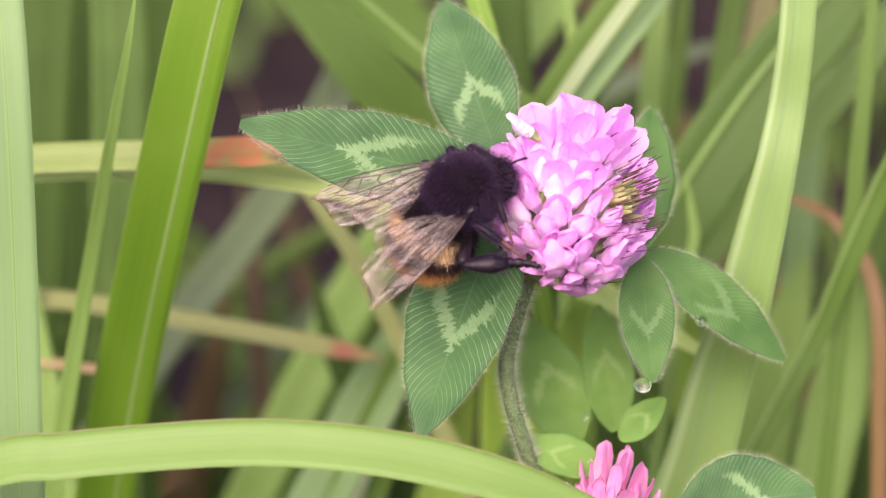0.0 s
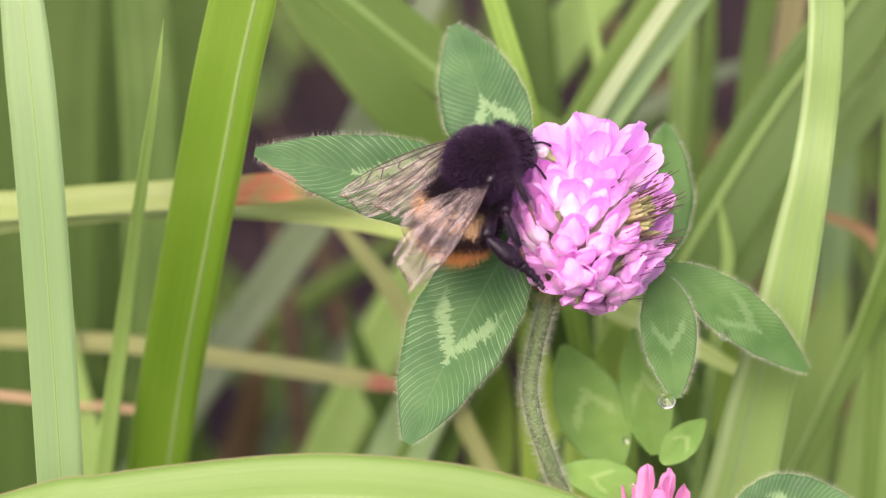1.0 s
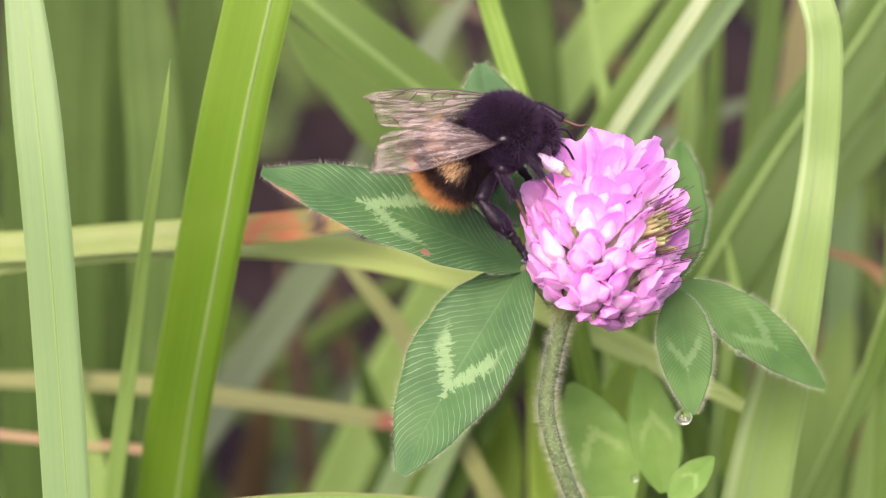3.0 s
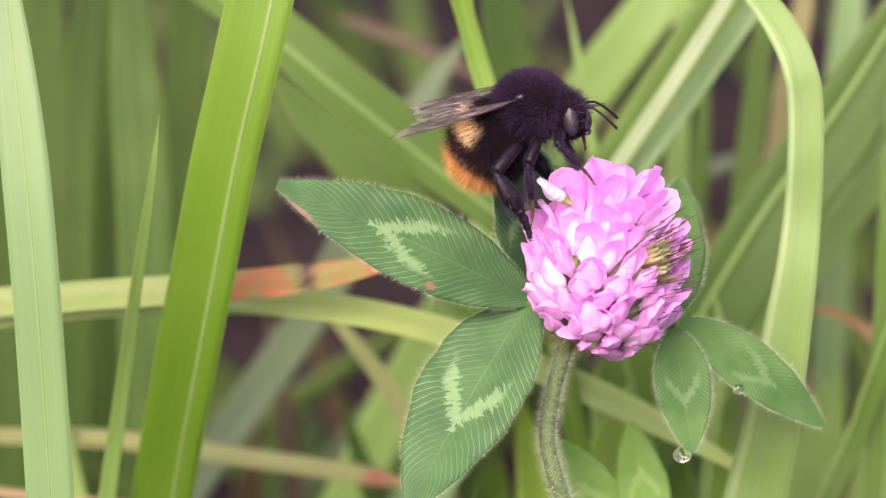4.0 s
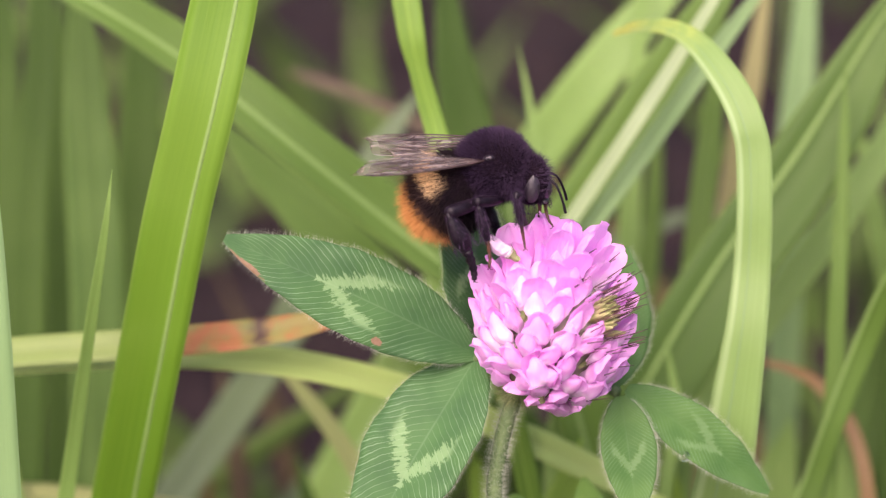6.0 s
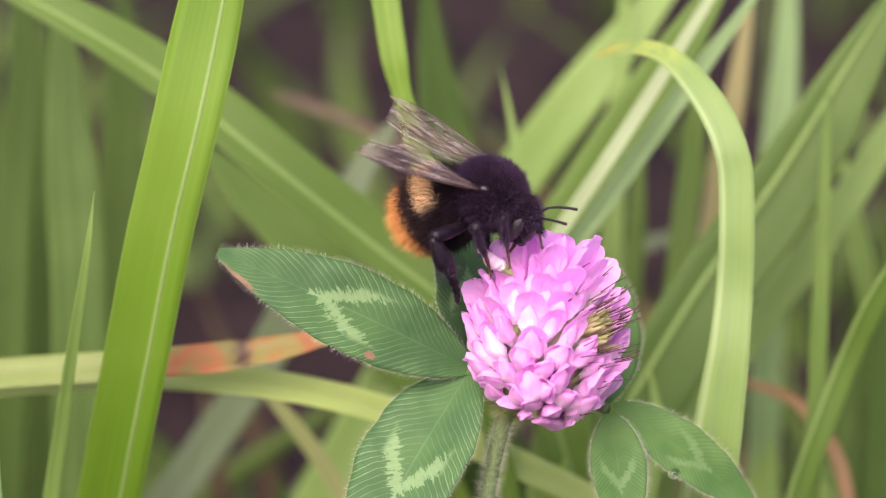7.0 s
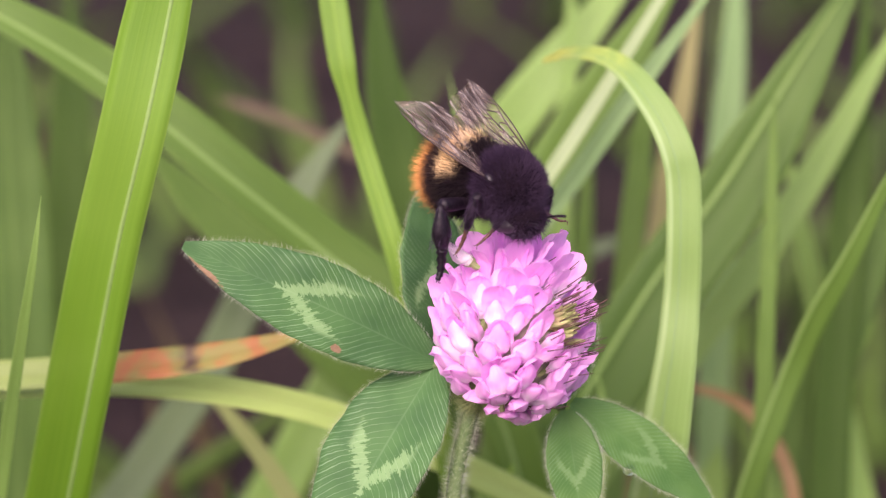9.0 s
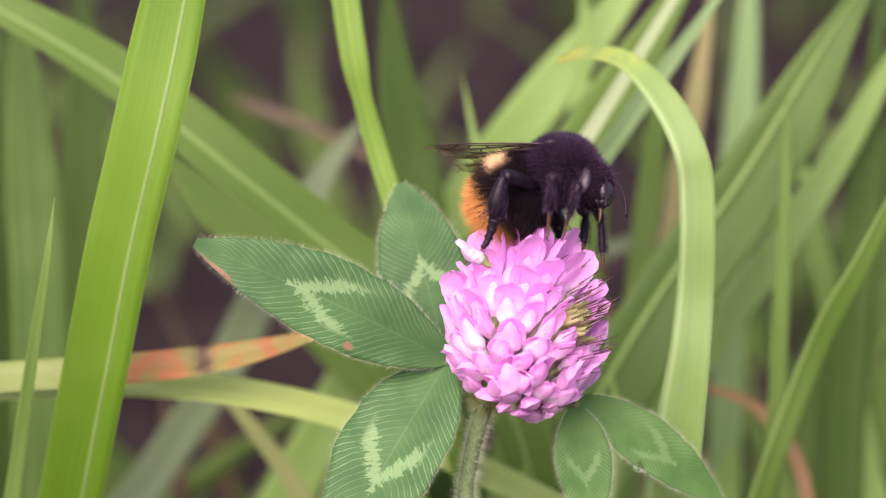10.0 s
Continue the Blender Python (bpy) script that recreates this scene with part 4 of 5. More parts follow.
    leaflet("leaflet", (1046, 692, 7), (1302, 874, 9), 100, LEAF_SIDE, other, (0.15, 0.35), 0.2, 0.06)
    young = leaflet("leaflet", (1036, 706, 6), (1068, 925, 2), 100, LEAF_SIDE, other, (0.05, 0.15), 0.2, 0.05)
    leaflet("leaflet", (1020, 690, 9), (1046, 440, 18), 122, LEAF_SIDE, other, (0.4, 0.1), 0.14, 0.04)
    # water drops that hang on the leaf
    for where, r in (((1050, 930, 0), 0.0011), ((1148, 812, 6), 0.0008), ((1098, 775, 5), 0.0005)):
        bm = bmesh.new()
        ball(bm, spot(*where), (r * 1.1, r, r * 0.95), seg=16, rings=12)
        part("water_drop", bm, WATER, other, "clear hanging water drop", spot(*where))
    return plant, leaf, other, turning, low, broad


def build_lower_clover():
    root = spot(985, 1400, 8)
    root.z = 0.0
    plant = tagged(empty("red_clover", root), "smaller red clover with a half-open pink head low in the grass", "clover")
    centre = spot(972, 1262, 2)
    bm = bmesh.new()
    tube(bm, spline([centre, spot(978, 1330, 5), root + Vector((0, 0, -0.01))], 20), lambda s: 0.0013, 8)
    part("stem", bm, STEM, plant, origin=centre)
    head_of_florets(plant, centre, (84 * GRAIN, 84 * GRAIN, 110 * GRAIN), stage(0.1, 0.95, -0.2).normalized(), stage(0, -1, 0), 58, 1.4, 9, 2.0, 1.0, 0.5, (PETAL_DEEP, PETAL_DEEP, CALYX))
    leaf_root = (1010, 1300, 4)
    bm = bmesh.new()
    tube(bm, spline([spot(*leaf_root), spot(1000, 1340, 5), spot(985, 1380, 7)], 8), lambda s: 0.0009, 7)
    leaf = part("leaf", bm, STEM, plant, origin=spot(*leaf_root))
    leaflet("leaflet", (1100, 1230, 2), (1335, 1185, 2), 165, LEAF, leaf, (0.2, 0.4))
    bm = bmesh.new()
    tube(bm, spline([spot(912, 1118, 18), spot(945, 1150, 16), spot(972, 1220, 12), spot(982, 1340, 8)], 12), lambda s: 0.00045, 7)
    leaf = part("leaf", bm, STEM, plant, origin=spot(912, 1118, 18))
    leaflet("leaflet", (908, 1120, 16), (806, 900, 20), 135, LEAF_YOUNG, leaf, (-0.2, 0.5), hairs=False)
    leaflet("leaflet", (975, 1095, 16), (935, 868, 20), 100, LEAF_YOUNG, leaf, (0.1, 0.5), hairs=False)
    leaflet("leaflet", (960, 1165, 4), (800, 1120, 6), 80, LEAF_YOUNG, leaf, (0, 0.6), hairs=False)
    leaflet("leaflet", (985, 1110, 10), (1062, 1030, 12), 60, LEAF_YOUNG, leaf, (0.1, 0.4), hairs=False)
    bm = bmesh.new()
    ball(bm, spot(922, 1070, 12), (0.0006, 0.0006, 0.0006), seg=12, rings=8)
    part("water_drop", bm, WATER, leaf, "clear water drop", spot(922, 1070, 12))


# ---------------------------------------------------------------- bumblebee
def furred(bm, centre, semi, count, length, width, lay, rnd, keep=None, mat=1):
    """Hair over an ellipsoid, combed towards lay."""
    for k in range(count):
        n = Vector((rnd.gauss(0, 1), rnd.gauss(0, 1), rnd.gauss(0, 1))).normalized()
        if keep and not keep(n):
            continue
        p = Vector([n[i] * semi[i] for i in range(3)])
        out = Vector([n[i] / semi[i] for i in range(3)]).normalized()
        d = out + lay * rnd.uniform(0.5, 1.2) + Vector((rnd.gauss(0, 0.2), rnd.gauss(0, 0.2), rnd.gauss(0, 0.2)))
        hair(bm, Vector(centre) + p * 0.97, d, length * rnd.choice((0.6, 0.8, 0.9, 1.0, 1.1, 1.25, 1.6)) * rnd.uniform(0.9, 1.1), width, mat, lay * 0.35)


MM = 0.001


def V(x, y, z):
    return Vector((x, y, z)) * MM


FEMUR, TIBIA, TARSUS = (3.8, 4.5, 5.8), (4.2, 4.8, 5.8), (3.0, 3.4, 4.0)
HIPS = [(3.0, 2.6, -3.6), (0.5, 3.6, -3.5), (-2.0, 3.9, -3.1)]


def build_bee():
    """The bee looks along +x, z is its back; one unit is a millimetre."""
    rnd = random.Random(21)
    bee = tagged(empty("bumblebee", (0, 0, 0)), "furry black bumblebee with an orange tail and smoky wings", "bee")
    skin = plain("dark_skin", (0.008, 0.005, 0.008), (0.012, 0.007, 0.011), 0.95, 0.03)
    bm = bmesh.new()
    ball(bm, V(0, 0, 0), V(4.9, 4.8, 4.5), seg=24, rings=16)
    furred(bm, V(0, 0, 0), V(4.9, 4.8, 4.5), 26000, 0.85 * MM, 0.022 * MM, Vector((-0.35, 0, 0.1)), rnd)
    part("thorax", bm, [skin, BLACK_FUR], bee, "dense velvet black fur", local=True, smooth=False)
    bm = bmesh.new()
    semi = V(5.9, 5.3, 5.0)
    ball(bm, V(-4.4, 0, 0), semi, seg=28, rings=18)
    furred(bm, V(-4.4, 0, 0), semi, 19000, 1.5 * MM, 0.022 * MM, Vector((-0.75, 0, 0)), rnd)
    abdomen = part("abdomen", bm, [skin, TAIL_FUR], bee, "black fur with a pale yellow band and orange tail", local=True, origin=V(-2.8, 0, -0.4), smooth=False)
    bm = bmesh.new()
    ball(bm, V(0, 0, -0.6), V(2.5, 3.1, 3.4), seg=20, rings=14)
    furred(bm, V(0, 0, -0.4), V(2.4, 3.0, 3.2), 2800, 0.9 * MM, 0.022 * MM, Vector((0.2, 0, -0.1)), rnd, lambda n: n.z > -0.5 or n.x < 0.2)
    furred(bm, V(0.4, 0, -0.4), V(1.7, 1.3, 2.4), 500, 0.6 * MM, 0.03 * MM, Vector((0.3, 0, -0.4)), rnd, lambda n: n.x > 0.3)
    head = part("head", bm, [skin, BLACK_FUR], bee, "furry black head", local=True, origin=V(4.5, 0, -2.2), smooth=False)
    for f in head.data.polygons:
        f.use_smooth = True
    antennae = []
    for sgn in (-1, 1):
        bm = bmesh.new()
        ball(bm, V(0.25, sgn * 2.45, -0.6), V(1.1, 0.85, 2.15), Matrix.Rotation(sgn * 0.25, 3, "X"), 16, 12)
        part("eye", bm, EYE_SHELL, head, "dark oval compound eye", local=True)
        bm = bmesh.new()
        tube(bm, spline([V(0, 0, 0), V(0.8, sgn * 0.5, 0.5), V(1.7, sgn * 0.9, 0.8)], 8), lambda s: 0.16 * MM, 6)
        tube(bm, spline([V(1.7, sgn * 0.9, 0.8), V(2.9, sgn * 1.2, 0.6), V(4.2, sgn * 1.45, 0.2), V(5.4, sgn * 1.6, -0.3)], 12), lambda s: (0.15 + 0.05 * s) * MM, 6)
        antennae.append((sgn, part("antenna", bm, SHELL, head, "elbowed black antenna", local=True)))
        bm = bmesh.new()
        tube(bm, spline([V(0.9, sgn * 0.9, -2.6), V(1.3, sgn * 0.9, -3.3), V(1.4, sgn * 0.3, -3.9)], 8), lambda s: (0.42 - 0.25 * s) * MM, 7)
        part("mandible", bm, SHELL, head, local=True)
    bm = bmesh.new()
    ball(bm, V(2.0, 0, -1.7), V(0.85, 1.35, 1.45), seg=18, rings=12)
    ball(bm, V(1.9, 0, -3.3), V(0.6, 1.1, 0.45), seg=16, rings=10)
    part("face_plate", bm, EYE_SHELL, head, "glossy black face", local=True)
    bm = bmesh.new()
    tube(bm, spline([V(0.8, 0, -2.8), V(1.3, 0, -4.2), V(1.2, 0, -5.8)], 8), lambda s: (0.38 - 0.22 * s) * MM, 7)
    part("proboscis", bm, FOOT, head, "reddish brown tongue sheath", local=True)

    # wings: along their own +x from the hinge, the front edge on +y (for the bee's left one)
    def wing(sgn, length, width, hind):
        bm = bmesh.new()
        n, m = 22, 8
        grid = []
        for i in range(n + 1):
            s = i / n
            front = width * (0.10 + 0.16 * math.sin(math.pi * min(1, s * 0.93))) * (1 - s ** 16)
            back = -width * (0.06 + (0.86 * s ** 1.15 if not hind else 0.80 * s ** 0.8)) * math.sqrt(max(0, 1 - s ** 9)) * (1 + 0.06 * abs(math.sin(s * 11)))
            row = []
            for j in range(m + 1):
                t = j / m
                y = front + (back - front) * t
                x = length * (s - 0.10 * t * s)
                z = 0.18 * math.sin(t * 9) * s + 0.5 * math.sin(s * 3.0) * (1 - t) * 0.4
                row.append(bm.verts.new(V(x, sgn * y, z)))
            grid.append(row)
        for i in range(n):
            for j in range(m):
                bm.faces.new((grid[i][j], grid[i + 1][j], grid[i + 1][j + 1], grid[i][j + 1]))
        name = "hindwing" if hind else "forewing"
        ob = part(name, bm, WING, bee, "thin smoky translucent wing", local=True)

        def at(s, t):
            u, v = min(s * n, n - 0.001), min(t * m, m - 0.001)
            i, j = int(u), int(v)
            return grid_co[i][j].lerp(grid_co[i + 1][j], u - i).lerp(grid_co[i][j + 1].lerp(grid_co[i + 1][j + 1], u - i), v - j)

        grid_co = [[Vector(ob.data.vertices[i * (m + 1) + j].co) for j in range(m + 1)] for i in range(n + 1)]
        runs = [[(0, 0), (0.3, 0), (0.6, 0), (0.85, 0)], [(0, 0.15), (0.25, 0.16), (0.5, 0.14), (0.68, 0.04)], [(0.02, 0.3), (0.3, 0.42), (0.5, 0.44), (0.7, 0.38), (0.84, 0.26)],
                [(0.05, 0.5), (0.25, 0.66), (0.45, 0.74), (0.6, 0.70), (0.74, 0.62)], [(0.05, 0.7), (0.25, 0.86), (0.42, 0.94)], [(0.30, 0.16), (0.33, 0.30), (0.30, 0.42)],
                [(0.46, 0.14), (0.50, 0.30), (0.47, 0.44)], [(0.60, 0.10), (0.64, 0.25), (0.68, 0.38)], [(0.68, 0.04), (0.76, 0.16), (0.84, 0.26)], [(0.38, 0.43), (0.42, 0.58), (0.40, 0.72)],
                [(0.56, 0.44), (0.60, 0.57), (0.60, 0.70)], [(0.22, 0.38), (0.24, 0.52), (0.22, 0.64)]]
        for run in runs[:5] if hind else runs:
            bm = bmesh.new()
            tube(bm, spline([at(*q) + V(0, 0, 0.03) for q in run], 14), lambda s: (0.115 - 0.05 * s) * MM * (0.8 if hind else 1.0), 5)
            part("wing_vein", bm, VEIN, ob, local=True)
        bm = bmesh.new()
        for k in range(13):                       # pleats that run out to the rim
            t = 0.06 + 0.07 * k
            tube(bm, [at(s, t) + V(0, 0, 0.03) for s in (0.72 - 0.2 * t, 0.80 - 0.12 * t, 0.9 - 0.05 * t)], lambda s: 0.045 * MM, 4)
        part("pleats", bm, VEIN, ob, "fine dark pleats", local=True)["kind"] = "stuff"
        return ob

    for sgn in (1, -1):
        bm = bmesh.new()
        ball(bm, V(0.1, sgn * 3.9, 2.5), V(0.8, 0.5, 0.45), seg=12, rings=8)
        part("wing_base", bm, EYE_SHELL, bee, "small shiny plate at the wing's root", local=True)
    wings = []
    for sgn in (1, -1):
        wings.append((sgn, wing(sgn, 18.0, 6.6, False), wing(sgn, 13.2, 5.6, True)))

    # legs: thigh and shin along their own +x
    legs = []
    for k in range(3):
        for sgn in (1, -1):
            bm = bmesh.new()
            f = FEMUR[k]
            tube(bm, [V(x, 0, 0) for x in (0, f * 0.25, f * 0.6, f * 0.9, f)], lambda s: (0.38 + 0.08 * k + (0.24 + 0.10 * k) * math.sin(s * 2.8)) * MM, 8)
            for q in range(520):
                n = Vector((0, rnd.gauss(0, 1), rnd.gauss(0, 1))).normalized()
                hair(bm, V(rnd.uniform(0.2, f), 0, 0) + n * 0.45 * MM, n + Vector((0.7, 0, 0)), 0.7 * MM, 0.025 * MM, 1)
            thigh = part("thigh", bm, [SHELL, BLACK_FUR], bee, "bristly black thigh", local=True)
            bm = bmesh.new()
            f = TIBIA[k]
            wide = (0.55, 0.68, 1.45)[k]
            tube(bm, [V(x * f / 10, 0, 0) for x in range(11)], lambda s: (0.36 + (wide - 0.36) * math.sin(1.5708 * min(1.0, s / 0.7)) * (1 - 0.55 * max(0.0, s - 0.7) / 0.3)) * MM, 10)
            bmesh.ops.scale(bm, vec=(1, 0.8 if k == 2 else 0.85, 1), verts=bm.verts)
            for q in range(480):
                n = Vector((0, rnd.gauss(0, 0.8), rnd.gauss(0, 1))).normalized()
                x = rnd.uniform(0.2, f)
                hair(bm, V(x, 0, 0) + n * (0.3 + (wide - 0.3) * x / f) * MM, n + Vector((0.9, 0, 0)), 0.8 * MM, 0.025 * MM, 1)
            shin = part("shin", bm, [SHELL, BLACK_FUR], bee, "shiny black shin", local=True)
            bm = bmesh.new()
            g = TARSUS[k]
            wide2 = (0.27, 0.34, 0.72)[k]
            tube(bm, spline([V(f, 0, 0), V(f + g * 0.45, 0, 0.15), V(f + g * 0.8, 0, 0.5), V(f + g, 0, 1.0)], 12),
                 lambda s: (wide2 * (1 - 0.55 * s) * (1 + 0.2 * math.sin(s * 28))) * MM, 7)
            for e in (-1, 1):
                tube(bm, [V(f + g, 0, 1.0), V(f + g + 0.3, e * 0.25, 1.05), V(f + g + 0.4, e * 0.3, 0.8)], lambda s: 0.06 * MM, 4)
            part("foot", bm, FOOT if k < 2 else SHELL, shin, "jointed rust-brown foot", local=True)
            legs.append((k, sgn, thigh, shin))
    return bee, abdomen, head, antennae, wings, legs


# ---------------------------------------------------------------- what moves
SWAY = [  # the clover under the bee's weight: seconds, steps across, steps down from its rest
    (0, -58, 124), (0.5, -75, 127), (1, -85, 114), (1.5, -93, 120), (1.7, -86, 105), (2, -77, 80), (2.5, -60, 68), (2.7, -70, 77), (3.8, -57, 40), (4, -48, 28),
    (4.5, -64, 36), (5, -57, 33), (5.5, -62, 35), (5.7, -55, 27), (6.8, -75, 37), (7, -40, 16), (7.5, -26, 0), (8, -22, -3),
    (8.5, 0, 0), (9, -8, -3), (9.5, -8, 0), (10, -10, -8)]
LEAF_ROWS = [(0, 22, 62, 12), (1.5, 20, 66, 12), (1.6, 14, 52, 10), (1.9, -10, 10, 1), (2.2, -14, 3, 0), (2.7, -14, 3, 0), (4, 0, -5, 0), (10, 0, 0, 0)]
TURN_ROWS = [(0, 0, 0, -12, 52), (1.5, 0, 0, -12, 48), (1.8, 0, 14, 20, 66), (2.0, 0, 14, 26, 75), (2.3, 4, 4, -20, 62), (2.7, 8, 2, -30, 64), (3.8, 40, -7, 0, 0), (9.2, 42, -7, 0, 0), (9.6, 20, 0, -6, 6), (10, 0, 5, -12, 12)]
LOW_ROWS = [(0, 0, 0, -12, -22), (0.3, 0, 5, -8, -22), (0.5, 0, 14, 0, -22), (0.7, 0, 10, -4, -22), (0.9, 0, -9, -20, -22), (1.5, 0, -9, -20, -22), (1.9, 0, -1, 0, 0), (10, 0, 0, 0, 0)]
BROAD_ROWS = [(0, 0, 0, 0, 0), (1.6, 0, 0, 0, 0), (2.0, 18, 3, 0, 0), (2.3, 24, 5, 0, 0), (2.7, 24, 5, 0, 0), (3.8, 6, 0, 0, 0), (4.5, 0, 0, 0, 0), (10, 0, 0, 0, 0)]
OTHER_ROWS = [(0, 28, 45, 0), (2.7, 28, 46, 0), (4.5, 22, 23, 0), (5.5, 22, 13, 0), (7.5, 10, 2, 0), (8.5, 0, 0, 0), (10, -8, 2, 0)]
BENT_ROWS = [(0, 2.3), (1.0, 2.5), (2.7, 1.8), (3.8, 0.7), (5, 0), (10, 0)]
# the bee: seconds, thorax (steps across and down as the lens then stands, mm behind), body axis and back (across, up, away),
# wings (spread, lift), abdomen (droop, sideways), head (sideways, nod)
BEE = [
    (0.0, 816, 341, -10, (0.83, 0.54, 0.00), (-0.32, 0.30, -0.89), 17, 2, 40, 24, -44, 6),
    (0.2, 819, 337, -10, (0.82, 0.56, 0.00), (-0.32, 0.30, -0.89), 17, 2, 40, 24, -44, 6),
    (0.4, 790, 323, -10, (0.44, 0.90, -0.04), (-0.70, 0.24, -0.66), 14, 4, 28, 12, -30, 8),
    (0.5, 784, 314, -10, (0.24, 0.97, -0.06), (-0.85, 0.18, -0.48), 12, 5, 24, 7, -27, 8),
    (0.6, 779, 310, -10, (0.19, 0.98, -0.05), (-0.86, 0.15, -0.48), 12, 5, 24, 5, -25, 8),
    (0.8, 754, 314, -10, (0.22, 0.97, -0.05), (-0.85, 0.16, -0.50), 12, 5, 25, 4, -35, 8),
    (1.0, 851, 294, -10, (0.76, 0.64, 0.00), (-0.40, 0.35, -0.84), 18, 0, 36, 22, -45, 10),
    (1.2, 862, 310, -10, (0.76, 0.61, 0.00), (-0.36, 0.34, -0.84), 19, 0, 38, 24, -45, 8),
    (1.4, 824, 339, -10, (0.82, 0.56, 0.02), (-0.34, 0.32, -0.87), 20, 2, 40, 24, -40, 10),
    (1.5, 812, 342, -10, (0.81, 0.57, 0.02), (-0.35, 0.32, -0.87), 20, 2, 40, 24, -40, 10),
    (1.6, 814, 331, -10, (0.72, 0.67, 0.00), (-0.45, 0.36, -0.80), 18, 2, 34, 16, -35, 10),
    (1.8, 822, 219, -9, (0.68, 0.73, -0.03), (-0.68, 0.62, -0.40), 13, 0, 38, 6, -14, 16),
    (2.0, 824, 184, -9, (0.69, 0.73, -0.04), (-0.69, 0.64, -0.34), 11, -1, 41, 6, -9, 18),
    (2.2, 872, 211, -8, (0.80, 0.50, -0.05), (-0.48, 0.72, -0.50), 14, 3, 34, 3, -12, 20),
    (2.4, 905, 207, -8, (0.98, 0.17, 0.00), (-0.11, 0.60, -0.78), 11, 5, 35, 13, -4, 20),
    (2.5, 908, 203, -8, (0.99, 0.15, -0.01), (-0.10, 0.60, -0.79), 11, 5, 35, 13, -2, 20),
    (2.7, 895, 224, -8, (0.99, 0.15, -0.01), (-0.10, 0.60, -0.79), 11, 5, 35, 13, -2, 20),
    (3.8, 930, 183, -4, (0.91, 0.34, -0.22), (-0.38, 0.89, -0.26), 9, 4, 34, 2, 5, 10),
    (4.0, 938, 188, -4, (0.92, 0.31, -0.23), (-0.36, 0.89, -0.27), 9, 4, 34, 2, 5, 10),
    (4.2, 914, 256, -8, (0.96, 0.01, -0.26), (-0.15, 0.79, -0.58), 12, 5, 22, 8, -14, 6),
    (4.5, 894, 289, -8, (0.96, -0.02, -0.27), (-0.15, 0.77, -0.60), 12, 6, 21, 10, -14, 7),
    (5.0, 879, 310, -8, (0.95, -0.04, -0.30), (-0.16, 0.78, -0.58), 13, 4, 20, 10, -9, 7),
    (5.2, 876, 306, -8, (0.95, 0.00, -0.28), (-0.14, 0.82, -0.52), 13, 3, 21, 8, -9, 7),
    (5.5, 872, 284, -4, (0.95, 0.27, -0.10), (-0.28, 0.90, -0.34), 11, 6, 32, 1, 0, 10),
    (5.7, 885, 281, -4, (0.95, 0.27, -0.10), (-0.28, 0.90, -0.32), 11, 6, 32, 1, 0, 10),
    (6.8, 829, 354, -7, (0.94, -0.26, -0.14), (0.15, 0.85, -0.52), 21, 16, 35, 4, -4, 26),
    (7.0, 865, 344, -7, (0.97, -0.16, -0.17), (0.07, 0.89, -0.45), 20, 17, 37, 5, -6, 24),
    (7.2, 896, 313, -5, (0.98, 0.02, -0.16), (0.01, 0.96, -0.06), 13, 9, 30, 2, -9, 15),
    (7.5, 936, 299, -5, (0.99, 0.05, -0.14), (-0.01, 0.96, 0.26), 9, 3, 22, 1, -11, 9),
    (7.7, 942, 297, -5, (0.96, 0.02, -0.26), (0.00, 0.97, 0.20), 8, 3, 25, 2, -9, 12),
    (8.0, 979, 284, -7, (0.71, -0.26, -0.65), (0.10, 0.96, -0.27), 3, 1, 40, 11, -2, 23),
    (8.2, 968, 288, -7, (0.66, -0.32, -0.68), (0.10, 0.93, -0.34), 5, 1, 39, 16, 2, 34),
    (8.5, 941, 294, -7, (0.57, -0.42, -0.70), (0.10, 0.87, -0.47), 8, 2, 37, 20, 7, 50),
    (8.7, 917, 303, -7, (0.57, -0.48, -0.66), (0.13, 0.84, -0.52), 8, 2, 32, 20, 5, 53),
    (9.0, 898, 329, -7, (0.59, -0.59, -0.54), (0.22, 0.74, -0.63), 9, 3, 29, 19, 0, 58),
    (9.2, 894, 332, -7, (0.60, -0.57, -0.55), (0.21, 0.76, -0.61), 9, 3, 29, 18, 0, 56),
    (9.5, 920, 352, -5, (0.73, -0.23, -0.64), (0.14, 0.97, -0.19), 5, 4, 34, 9, -7, 32),
    (9.7, 929, 305, -4, (0.91, 0.12, -0.39), (-0.01, 0.96, 0.29), 4, 6, 30, 8, -2, 9),
    (9.8, 970, 315, -4, (0.93, 0.09, -0.36), (0.00, 0.97, 0.24), 7, 6, 29, 6, -5, 10),
    (10.0, 994, 302, -3, (0.90, 0.14, -0.41), (-0.01, 0.95, 0.32), 5, 7, 30, 8, -12, 5)]


TILT = [(0, 0.5), (0.2, 0.5), (0.5, 0.1), (0.8, 0.1), (1.0, 0.4), (1.5, 0.5), (1.8, 0.05), (2.1, 0.0), (2.4, 0.5), (2.7, 0.5), (3.8, 0.0), (4.0, 0.0), (4.2, 0.5), (5.2, 0.5), (5.5, 0.1), (5.7, 0.05), (6.8, 0.3), (7.2, 0.0), (7.7, 0.0), (8.0, -0.2), (8.5, 0.1), (9.2, 0.05), (9.5, -0.2), (9.7, 0.0), (10, 0.0)]
